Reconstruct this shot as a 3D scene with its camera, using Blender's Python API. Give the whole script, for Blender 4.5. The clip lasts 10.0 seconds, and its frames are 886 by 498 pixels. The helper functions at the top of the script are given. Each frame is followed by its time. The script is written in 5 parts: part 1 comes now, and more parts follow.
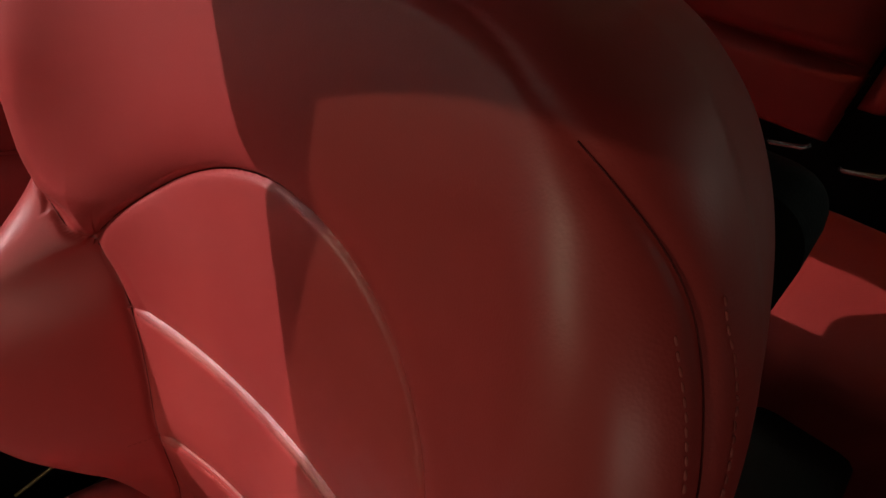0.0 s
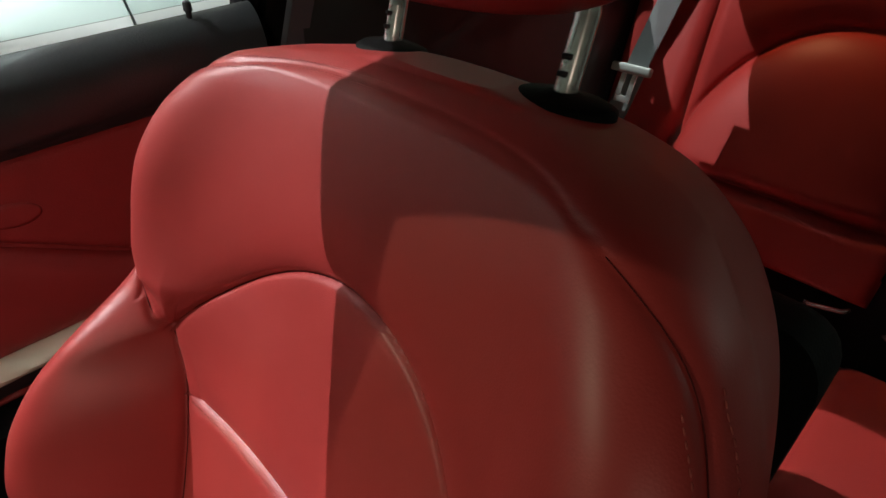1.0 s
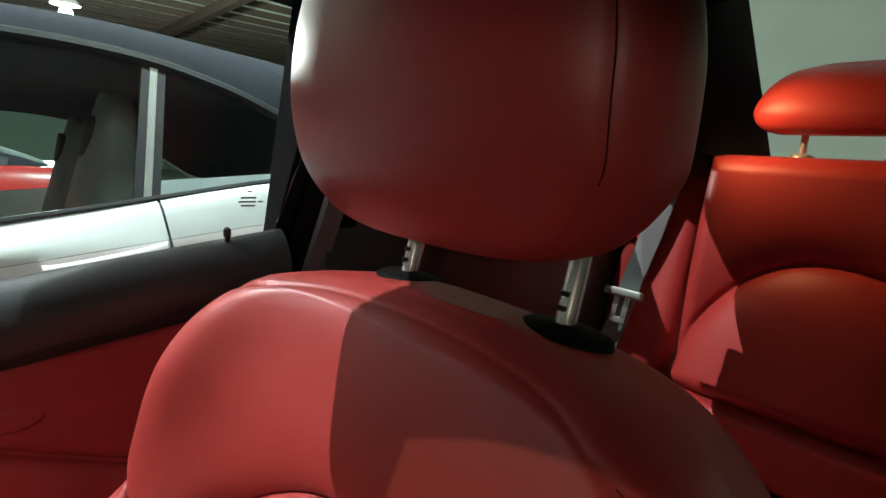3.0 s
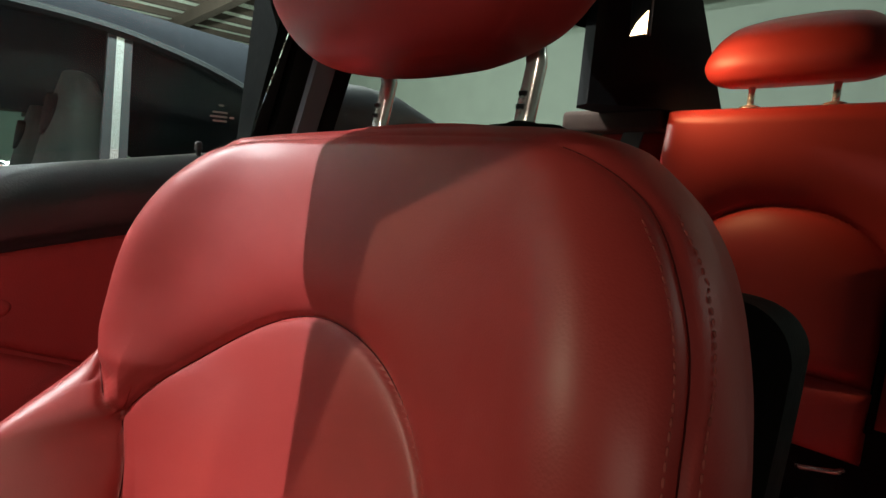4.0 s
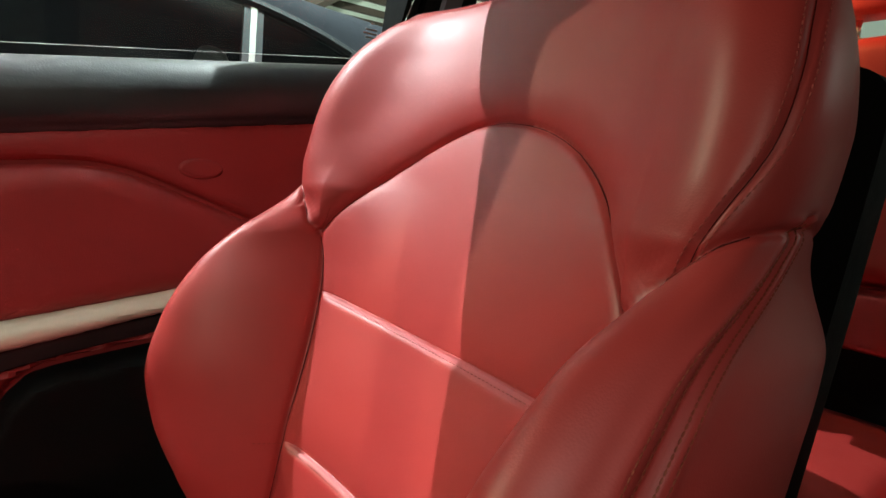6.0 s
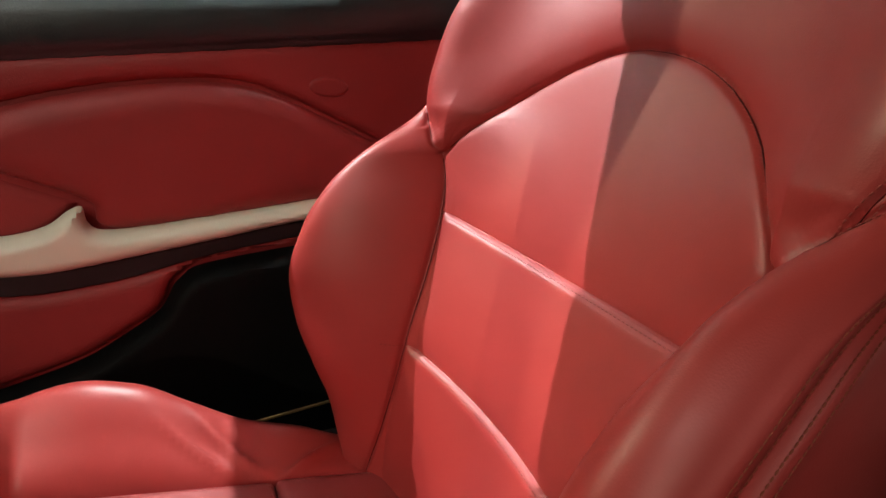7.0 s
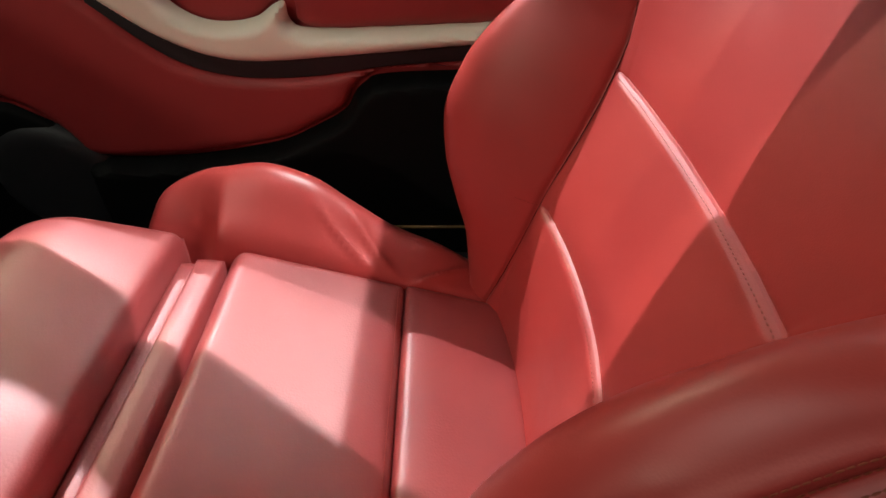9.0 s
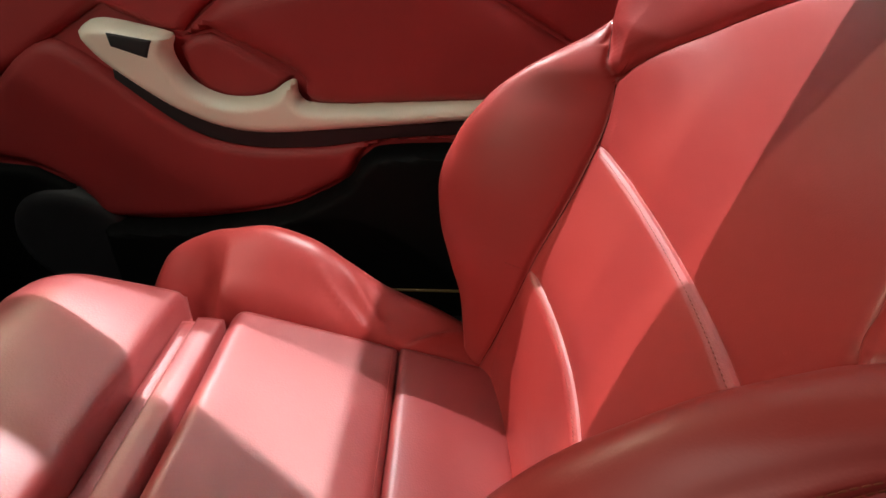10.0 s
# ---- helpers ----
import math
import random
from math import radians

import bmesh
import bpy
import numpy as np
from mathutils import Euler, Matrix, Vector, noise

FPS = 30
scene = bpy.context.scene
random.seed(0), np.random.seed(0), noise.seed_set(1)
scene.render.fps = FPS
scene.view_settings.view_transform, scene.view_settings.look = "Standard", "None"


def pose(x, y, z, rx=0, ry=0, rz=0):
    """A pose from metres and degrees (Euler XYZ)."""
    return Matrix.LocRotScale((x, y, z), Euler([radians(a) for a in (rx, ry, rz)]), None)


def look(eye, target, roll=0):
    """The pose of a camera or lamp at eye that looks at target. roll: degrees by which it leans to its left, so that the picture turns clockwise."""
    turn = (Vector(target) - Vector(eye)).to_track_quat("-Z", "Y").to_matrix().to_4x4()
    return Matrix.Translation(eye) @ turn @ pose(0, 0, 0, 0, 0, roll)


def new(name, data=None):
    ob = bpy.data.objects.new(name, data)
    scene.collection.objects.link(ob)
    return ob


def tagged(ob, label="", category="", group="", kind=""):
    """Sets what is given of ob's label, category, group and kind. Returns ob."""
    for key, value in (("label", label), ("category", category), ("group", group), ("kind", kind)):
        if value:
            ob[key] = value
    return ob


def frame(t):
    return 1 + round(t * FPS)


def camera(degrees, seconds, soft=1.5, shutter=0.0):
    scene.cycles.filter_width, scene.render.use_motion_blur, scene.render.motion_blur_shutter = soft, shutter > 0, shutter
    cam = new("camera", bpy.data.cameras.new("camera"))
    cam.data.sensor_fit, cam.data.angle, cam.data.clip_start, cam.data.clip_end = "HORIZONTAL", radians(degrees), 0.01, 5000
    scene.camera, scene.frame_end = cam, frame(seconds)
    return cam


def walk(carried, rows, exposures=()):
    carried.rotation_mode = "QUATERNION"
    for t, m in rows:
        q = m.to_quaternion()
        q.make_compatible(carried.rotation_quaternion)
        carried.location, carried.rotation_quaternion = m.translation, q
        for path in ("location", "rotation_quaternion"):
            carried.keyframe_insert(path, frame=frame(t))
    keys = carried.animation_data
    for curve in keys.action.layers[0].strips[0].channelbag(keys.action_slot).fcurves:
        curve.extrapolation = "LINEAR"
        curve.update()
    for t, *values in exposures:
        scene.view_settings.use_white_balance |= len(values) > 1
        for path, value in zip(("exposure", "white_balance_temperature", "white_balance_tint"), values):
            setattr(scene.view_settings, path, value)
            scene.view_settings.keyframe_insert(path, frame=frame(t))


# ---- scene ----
cam = camera(80.0, 10.0)
PATH = [
    (0, (0.208, 0.071, 1.084), (-0.696, 1.077, -0.389), 0.4),
    (0.5, (0.231, 0.038, 1.09), (-0.841, 1.111, -0.213), 2.2),
    (1, (0.231, 0.037, 1.099), (-1.009, 1.176, 0.019), 2.2),
    (1.5, (0.236, 0.022, 1.119), (-1.119, 1.211, 0.252), 2.9),
    (2, (0.233, 0.026, 1.144), (-1.222, 1.262, 0.549), 3.0),
    (2.2, (0.232, 0.029, 1.14), (-1.244, 1.277, 0.626), 3.0),
    (3.3, (0.249, 0.014, 1.091), (-1.215, 1.337, 0.766), 3.3),
    (3.5, (0.257, 0.011, 1.068), (-1.194, 1.352, 0.76), 3.2),
    (4, (0.277, -0.001, 0.991), (-1.136, 1.386, 0.706), 3.3),
    (4.5, (0.29, -0.021, 0.928), (-1.105, 1.387, 0.659), 3.3),
    (5, (0.302, -0.06, 0.886), (-1.092, 1.348, 0.61), 3.3),
    (5.2, (0.309, -0.077, 0.879), (-1.098, 1.316, 0.598), 3.5),
    (6.3, (0.332, -0.144, 0.852), (-1.299, 0.956, 0.492), 3.7),
    (6.5, (0.333, -0.156, 0.862), (-1.309, 0.896, 0.417), 3.7),
    (7, (0.325, -0.159, 0.871), (-1.351, 0.721, 0.225), 4.3),
    (7.5, (0.304, -0.142, 0.875), (-1.363, 0.535, 0.001), 4.7),
    (8, (0.299, -0.132, 0.891), (-1.31, 0.32, -0.208), 5.0),
    (8.5, (0.307, -0.113, 0.906), (-1.222, 0.141, -0.358), 5.8),
    (9, (0.308, -0.083, 0.91), (-1.188, 0.028, -0.413), 6.3),
    (9.5, (0.312, -0.085, 0.914), (-1.214, -0.032, -0.378), 6.8),
    (10, (0.325, -0.064, 0.921), (-1.325, -0.011, -0.209), 5.9),
]
walk(cam, [(t, look(eye, target, roll)) for t, eye, target, roll in PATH], [(0, -0.42), (1.0, -0.18), (2.0, 0.0), (3.5, 0.05), (4.3, 0.15), (5.0, 0.36), (6.5, 0.45), (8, 0.52), (9, 0.34), (10, 0.40)])

# ---- world and lamps ----
world = bpy.data.worlds.new("garage_air")
scene.world = world
world.use_nodes = True
world.node_tree.nodes["Background"].inputs[0].default_value = (0.55, 0.75, 0.68, 1)
world.node_tree.nodes["Background"].inputs[1].default_value = 0.012



def lamp(name, place, watts, size, colour):
    data = bpy.data.lights.new(name, "POINT")
    data.energy, data.shadow_soft_size, data.color = watts, size, colour
    ob = new(name, data)
    ob.location = place
    return ob


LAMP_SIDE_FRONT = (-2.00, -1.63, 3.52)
LAMP_SIDE_BACK = (-1.00, 1.00, 3.73)
LAMP_AHEAD = (-1.64, -2.50, 2.58)
LAMPS = [LAMP_SIDE_FRONT, LAMP_SIDE_BACK, LAMP_AHEAD, (-8.5, 1.0, 2.6), (4.5, 7.0, 3.7), (2.0, -2.1, 3.7), (3.0, -2.6, 1.95)]
side_beam = bpy.data.lights.new("hall_and_fill_light", "SPOT")
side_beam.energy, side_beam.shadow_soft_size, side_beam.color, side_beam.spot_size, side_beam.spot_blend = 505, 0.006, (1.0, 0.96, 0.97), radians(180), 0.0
new("hall_and_fill_light", side_beam).matrix_world = look(LAMP_SIDE_FRONT, (LAMP_SIDE_FRONT[0] - 0.8425, LAMP_SIDE_FRONT[1] + 0.3592, LAMP_SIDE_FRONT[2] - 0.4016))
# added narrow spot at the side lamp's place, only for the thigh support's bright patch
patch_beam = bpy.data.lights.new("hall_and_fill_light", "SPOT")
patch_beam.energy, patch_beam.shadow_soft_size, patch_beam.color, patch_beam.spot_size, patch_beam.spot_blend = 850, 0.006, (1.0, 0.96, 0.97), radians(3.2), 0.04
new("hall_and_fill_light", patch_beam).matrix_world = look(LAMP_SIDE_FRONT, (0.172, -0.405, 0.530))
lamp("hall_and_fill_light", LAMPS[1], 490, 0.02, (0.86, 1.0, 0.98))
beam = bpy.data.lights.new("hall_and_fill_light", "SPOT")
beam.energy, beam.shadow_soft_size, beam.color, beam.spot_size, beam.spot_blend = 90, 0.010, (1.0, 0.93, 0.64), radians(48), 0.04
new("hall_and_fill_light", beam).matrix_world = look(LAMP_AHEAD, (LAMP_AHEAD[0] + 0.728, LAMP_AHEAD[1] + 0.452, LAMP_AHEAD[2] - 0.515))
lamp("hall_and_fill_light", LAMPS[3], 1600, 0.08, (0.86, 1.0, 0.90))
lamp("hall_and_fill_light", LAMPS[4], 50, 0.08, (0.86, 1.0, 0.88))
# soft unseen fill from the right front, added to brighten the seat
lamp("hall_and_fill_light", LAMPS[5], 62, 0.30, (1.0, 0.97, 0.86))
# low warm fill spot, added for the headrest and right bolster
fill_beam = bpy.data.lights.new("hall_and_fill_light", "SPOT")
fill_beam.energy, fill_beam.shadow_soft_size, fill_beam.color, fill_beam.spot_size, fill_beam.spot_blend = 68, 0.10, (1.0, 0.84, 0.66), radians(32), 0.6
new("hall_and_fill_light", fill_beam).matrix_world = look(LAMPS[6], (LAMPS[6][0] - 0.78, LAMPS[6][1] + 0.555, LAMPS[6][2] - 0.29))
spot = bpy.data.lights.new("reading_light", "SPOT")
spot.energy, spot.shadow_soft_size, spot.color, spot.spot_size, spot.spot_blend = 3.0, 0.012, (1.0, 0.57, 0.25), radians(115), 1.0
new("reading_light", spot).matrix_world = look((-0.195, 0.985, 1.262), (0.02, 1.09, 1.10))


# ---- materials ----
def material(name, colour, rough=0.5, metal=0.0, spec=0.5, vary=0.1, scale=12.0, bump=0.0, bump_scale=400.0, coat=0.0, emit=0.0, glass=False, worn=0.0, coat_rough=0.05, ior=1.18):
    mat = bpy.data.materials.new(name)
    mat.use_nodes = True
    nt = mat.node_tree
    b = nt.nodes["Principled BSDF"]
    b.inputs["Roughness"].default_value = rough
    b.inputs["Metallic"].default_value = metal
    b.inputs["Specular IOR Level"].default_value = spec
    b.inputs["Coat Weight"].default_value = coat
    b.inputs["Coat Roughness"].default_value = coat_rough
    coord = nt.nodes.new("ShaderNodeTexCoord")
    n1 = nt.nodes.new("ShaderNodeTexNoise")
    n1.inputs["Scale"].default_value = scale
    n1.inputs["Detail"].default_value = 5
    nt.links.new(coord.outputs["Object"], n1.inputs["Vector"])
    mix = nt.nodes.new("ShaderNodeMix")
    mix.data_type = "RGBA"
    lo = tuple(c * (1 - vary) for c in colour)
    hi = tuple(min(1, c * (1 + vary)) for c in colour)
    mix.inputs[6].default_value, mix.inputs[7].default_value = (*lo, 1), (*hi, 1)
    nt.links.new(n1.outputs["Fac"], mix.inputs[0])
    nt.links.new(mix.outputs[2], b.inputs["Base Color"])
    rr = nt.nodes.new("ShaderNodeMapRange")
    rr.inputs["To Min"].default_value, rr.inputs["To Max"].default_value = max(0.02, rough - 0.07), min(1, rough + 0.07)
    n2 = nt.nodes.new("ShaderNodeTexNoise")
    n2.inputs["Scale"].default_value = scale * 4
    nt.links.new(coord.outputs["Object"], n2.inputs["Vector"])
    nt.links.new(n2.outputs["Fac"], rr.inputs["Value"])
    nt.links.new(rr.outputs["Result"], b.inputs["Roughness"])
    if bump:
        v = nt.nodes.new("ShaderNodeTexVoronoi")
        v.inputs["Scale"].default_value = bump_scale
        nt.links.new(coord.outputs["Object"], v.inputs["Vector"])
        soft = nt.nodes.new("ShaderNodeTexNoise")
        soft.inputs["Scale"].default_value = bump_scale * 0.06
        soft.inputs["Detail"].default_value = 3
        nt.links.new(coord.outputs["Object"], soft.inputs["Vector"])
        add = nt.nodes.new("ShaderNodeMath")
        add.operation = "MULTIPLY_ADD"
        add.inputs[1].default_value = 1.0 + worn
        nt.links.new(soft.outputs["Fac"], add.inputs[0])
        nt.links.new(v.outputs["Distance"], add.inputs[2])
        bp = nt.nodes.new("ShaderNodeBump")
        bp.inputs["Strength"].default_value = bump
        bp.inputs["Distance"].default_value = 0.0006
        nt.links.new(add.outputs[0], bp.inputs["Height"])
        nt.links.new(bp.outputs["Normal"], b.inputs["Normal"])
    if emit:
        b.inputs["Emission Color"].default_value = (*colour, 1)
        b.inputs["Emission Strength"].default_value = emit
    if glass:
        b.inputs["Transmission Weight"].default_value = 1.0
        b.inputs["IOR"].default_value = ior
        b.inputs["Roughness"].default_value = 0.0
        for link in list(b.inputs["Roughness"].links):
            nt.links.remove(link)
    return mat


RED = material("red_leather", (0.42, 0.044, 0.040), rough=0.45, spec=0.5, vary=0.12, scale=9, bump=0.09, bump_scale=900, coat=0.20, coat_rough=0.40)
RED_WORN = material("worn_red_leather", (0.33, 0.046, 0.046), rough=0.46, spec=0.50, vary=0.16, scale=14, bump=0.16, bump_scale=420, coat=0.62, worn=2.4, coat_rough=0.48)
RED_REAR = material("red_leather_rear", (0.45, 0.044, 0.038), rough=0.46, spec=0.40, vary=0.10, scale=9, bump=0.25, bump_scale=900)
RED_DOOR = material("red_leatherette", (0.34, 0.035, 0.035), rough=0.50, spec=0.4, vary=0.10, scale=7, bump=0.3, bump_scale=700)
SEAM = material("dark_seam", (0.09, 0.008, 0.008), rough=0.8, spec=0.2, vary=0.2, scale=40)
THREAD = material("red_thread", (0.34, 0.055, 0.046), rough=0.7, vary=0.15, scale=60)
THREAD_BROWN = material("brown_thread", (0.28, 0.060, 0.034), rough=0.6, spec=0.2, vary=0.25, scale=60)
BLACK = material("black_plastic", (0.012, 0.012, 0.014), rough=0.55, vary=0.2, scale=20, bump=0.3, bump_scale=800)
BLACK_ROLL = material("black_grained_roll", (0.018, 0.023, 0.025), rough=0.42, spec=0.8, vary=0.2, scale=20, bump=0.2, bump_scale=500)
BLACK_SOFT = material("black_soft_trim", (0.003, 0.0035, 0.0035), rough=0.65, spec=0.10, vary=0.2, scale=20, bump=0.2, bump_scale=500)
CARPET = material("black_carpet", (0.008, 0.008, 0.009), rough=0.95, spec=0.1, vary=0.4, scale=60, bump=0.8, bump_scale=300)
GREY_RUBBER = material("grey_rubber", (0.10, 0.11, 0.12), rough=0.5, vary=0.15, scale=20)
SILVER = material("silver_trim", (0.86, 0.80, 0.66), rough=0.36, metal=0.0, vary=0.05, scale=8)
BRASS = material("brass_strip", (0.55, 0.36, 0.16), rough=0.35, metal=0.8, vary=0.1, scale=20)
PALE_PLASTIC = material("pale_plastic", (0.42, 0.42, 0.40), rough=0.4, vary=0.05)
CHROME = material("chrome", (0.90, 0.90, 0.88), rough=0.24, metal=0.75, vary=0.03)
WEB = material("grey_belt_webbing", (0.16, 0.17, 0.17), rough=0.75, vary=0.12, scale=40, bump=0.6, bump_scale=600)
GLASS = material("window_glass", (0.86, 0.99, 0.97), glass=True, vary=0.0)
WHITE_PAINT = material("white_car_paint", (0.80, 0.82, 0.82), rough=0.22, spec=0.5, vary=0.03, coat=0.6)
DARK_GLASS = material("tinted_glass", (0.72, 0.86, 0.84), glass=True, vary=0.0, ior=1.24)
GREY_LEATHER = material("grey_leather", (0.10, 0.11, 0.11), rough=0.5, vary=0.15)
FABRIC_TOP = material("black_fabric_top", (0.030, 0.032, 0.040), rough=0.9, spec=0.2, vary=0.2, scale=30, bump=0.6, bump_scale=500)
PLASTER = material("green_grey_wall_sheet", (0.30, 0.36, 0.30), rough=0.8, vary=0.12, scale=1.5)
ROOF_SHEET = material("pale_roof_sheet", (0.78, 0.77, 0.68), rough=0.7, vary=0.10, scale=1.2)
STEEL = material("brown_steel_beam", (0.07, 0.045, 0.035), rough=0.7, vary=0.25, scale=6)
CONCRETE = material("concrete_floor", (0.22, 0.22, 0.21), rough=0.8, vary=0.2, scale=2.0, bump=0.4, bump_scale=60)
GREY_PAINT = material("dark_grey_paint", (0.10, 0.105, 0.11), rough=0.3, vary=0.05, coat=0.5)
RED_PAINT = material("red_car_paint", (0.50, 0.03, 0.025), rough=0.25, vary=0.04, coat=0.6)
SHELF = material("brown_felt_shelf", (0.06, 0.035, 0.025), rough=0.9, vary=0.2, scale=50)
WARM = material("warm_lamp_lens", (1.0, 0.72, 0.40), rough=0.4, emit=9.0)
HEADLINER = material("dark_headliner", (0.010, 0.010, 0.011), rough=0.95, spec=0.1, vary=0.2, scale=40)


# ---- helpers for shapes ----
def part(name, bm, mat, parent=None, label="", smooth=True):
    me = bpy.data.meshes.new(name)
    bm.to_mesh(me)
    bm.free()
    if smooth:
        for p in me.polygons:
            p.use_smooth = True
    me.materials.append(mat)
    ob = new(name, me)
    if parent is not None:
        ob.parent = parent
    if label:
        ob["label"] = label
    return ob


def empty(name, place=(0, 0, 0)):
    ob = new(name)
    ob.empty_display_size = 0.05
    ob.location = place
    return ob


def grid_bm(P, closed_u=False, flip=False, cap=False):
    """A bmesh from an array of rows of points."""
    bm = bmesh.new()
    n, m = len(P), len(P[0])
    vs = [[bm.verts.new(tuple(float(c) for c in P[i][j])) for j in range(m)] for i in range(n)]
    for i in range(n - 1):
        for j in range(m if closed_u else m - 1):
            k = (j + 1) % m
            q = (vs[i][j], vs[i][k], vs[i + 1][k], vs[i + 1][j])
            bm.faces.new(q[::-1] if flip else q)
    if cap:
        bm.faces.new(vs[0][::-1] if not flip else vs[0])
        bm.faces.new(vs[-1] if not flip else vs[-1][::-1])
    bmesh.ops.recalc_face_normals(bm, faces=bm.faces[:])
    return bm


def box_bm(x0, x1, y0, y1, z0, z1, bevel=0.0, seg=3):
    bm = bmesh.new()
    bmesh.ops.create_cube(bm, size=1)
    for v in bm.verts:
        v.co = (x0 + (v.co.x + 0.5) * (x1 - x0), y0 + (v.co.y + 0.5) * (y1 - y0), z0 + (v.co.z + 0.5) * (z1 - z0))
    if bevel:
        bmesh.ops.bevel(bm, geom=bm.edges[:], offset=bevel, segments=seg, profile=0.5, affect="EDGES")
    return bm


def sp(x, pts):
    """Smooth curve through (x, value) pairs."""
    xs = np.array([p[0] for p in pts], float)
    ys = np.array([p[1] for p in pts], float)
    d = np.diff(ys) / np.diff(xs)
    m = np.zeros(len(xs))
    m[1:-1] = np.where(d[:-1] * d[1:] > 0, 2 * d[:-1] * d[1:] / np.where(d[:-1] + d[1:] == 0, 1, d[:-1] + d[1:]), 0)
    m[0], m[-1] = d[0], d[-1]
    x = np.clip(np.asarray(x, float), xs[0], xs[-1])
    i = np.clip(np.searchsorted(xs, x, side="right") - 1, 0, len(xs) - 2)
    h = xs[i + 1] - xs[i]
    t = (x - xs[i]) / h
    return ((2 * t**3 - 3 * t**2 + 1) * ys[i] + (t**3 - 2 * t**2 + t) * h * m[i] + (-2 * t**3 + 3 * t**2) * ys[i + 1] + (t**3 - t**2) * h * m[i + 1])


def catmull(ctrl, t):
    """Points at t (0 .. n-1) on a curve through control values, each an array."""
    n = len(ctrl)
    i = np.clip(np.floor(t).astype(int), 0, n - 2)
    f = t - i
    stack = np.stack(ctrl)
    idx = np.arange(stack.shape[1])
    p1, p2 = stack[i, idx], stack[i + 1, idx]
    p0 = stack[np.maximum(i - 1, 0), idx]
    p3 = stack[np.minimum(i + 2, n - 1), idx]
    return 0.5 * (2 * p1 + (p2 - p0) * f + (2 * p0 - 5 * p1 + 4 * p2 - p3) * f**2 + (3 * p1 - p0 - 3 * p2 + p3) * f**3)


def curve2(pts, n=12):
    """A smooth polyline through 2D or 3D points."""
    P = np.array(pts, float)
    out = []
    for k in range(len(P) - 1):
        a, b, c, d = P[max(k - 1, 0)], P[k], P[k + 1], P[min(k + 2, len(P) - 1)]
        for j in range(n):
            f = j / n
            out.append(0.5 * (2 * b + (c - a) * f + (2 * a - 5 * b + 4 * c - d) * f**2 + (3 * b - a - 3 * c + d) * f**3))
    out.append(P[-1])
    return np.array(out)


def near_polyline(px, pz, poly):
    """Distance and nearest point from many points to a polyline in a plane."""
    best = np.full(px.shape, 1e9)
    bx, bz = px.copy(), pz.copy()
    for (ax, az), (cx, cz) in zip(poly[:-1], poly[1:]):
        dx, dz = cx - ax, cz - az
        t = np.clip(((px - ax) * dx + (pz - az) * dz) / (dx * dx + dz * dz + 1e-12), 0, 1)
        qx, qz = ax + t * dx, az + t * dz
        d = np.hypot(px - qx, pz - qz)
        m = d < best
        best = np.where(m, d, best)
        bx, bz = np.where(m, qx, bx), np.where(m, qz, bz)
    return best, bx, bz


def tube_bm(points, radius, sides=8, cap=True):
    P = [Vector(p) for p in points]
    rows = []
    for i, p in enumerate(P):
        d = (P[min(i + 1, len(P) - 1)] - P[max(i - 1, 0)]).normalized()
        up = Vector((0, 0, 1)) if abs(d.z) < 0.9 else Vector((1, 0, 0))
        a = d.cross(up).normalized()
        b = d.cross(a).normalized()
        rows.append([p + radius * (math.cos(2 * math.pi * k / sides) * a + math.sin(2 * math.pi * k / sides) * b) for k in range(sides)])
    return grid_bm(rows, closed_u=True, cap=cap)


def prism_bm(poly, x0, x1, bevel=0.0, seg=3):
    """A plate whose outline lies in the y-z plane, from x0 to x1."""
    bm = bmesh.new()
    a = [bm.verts.new((x0, p[0], p[1])) for p in poly]
    b = [bm.verts.new((x1, p[0], p[1])) for p in poly]
    top = bm.faces.new(b)
    bm.faces.new(a[::-1])
    n = len(poly)
    for i in range(n):
        bm.faces.new((a[i], a[(i + 1) % n], b[(i + 1) % n], b[i]))
    bmesh.ops.recalc_face_normals(bm, faces=bm.faces[:])
    if bevel:
        bmesh.ops.bevel(bm, geom=list(top.edges), offset=bevel, segments=seg, profile=0.6, affect="EDGES", clamp_overlap=True)
    bmesh.ops.triangulate(bm, faces=[f for f in bm.faces if len(f.verts) > 4])
    return bm


def flat_shade(ob, angle=35):
    ob.data.set_sharp_from_angle(angle=radians(angle))
    return ob


# ---- front seat: backrest ----
Y_MID = [(0.34, 0.040), (0.41, 0.050), (0.50, 0.055), (0.582, 0.066), (0.65, 0.086), (0.716, 0.110), (0.80, 0.140), (0.896, 0.174), (0.95, 0.192), (0.99, 0.207), (1.012, 0.222), (1.022, 0.235)]
Y_CREST = [(0.34, 0.012), (0.392, 0.003), (0.45, -0.006), (0.494, -0.014), (0.54, -0.031), (0.60, -0.050), (0.644, -0.055), (0.70, -0.040), (0.744, -0.013), (0.785, 0.030), (0.815, 0.066), (0.835, 0.085), (0.85, 0.094), (0.874, 0.103), (0.90, 0.110), (0.924, 0.118), (0.96, 0.140), (0.986, 0.167), (1.00, 0.190), (1.012, 0.215), (1.022, 0.238)]
HALF_W = [(0.34, 0.185), (0.40, 0.210), (0.46, 0.230), (0.54, 0.242), (0.644, 0.247), (0.75, 0.246), (0.80, 0.241), (0.825, 0.240), (0.85, 0.242), (0.88, 0.242), (0.91, 0.238), (0.935, 0.231), (0.957, 0.221), (0.977, 0.205), (0.993, 0.184), (1.005, 0.160), (1.014, 0.124), (1.020, 0.076), (1.022, 0.045)]
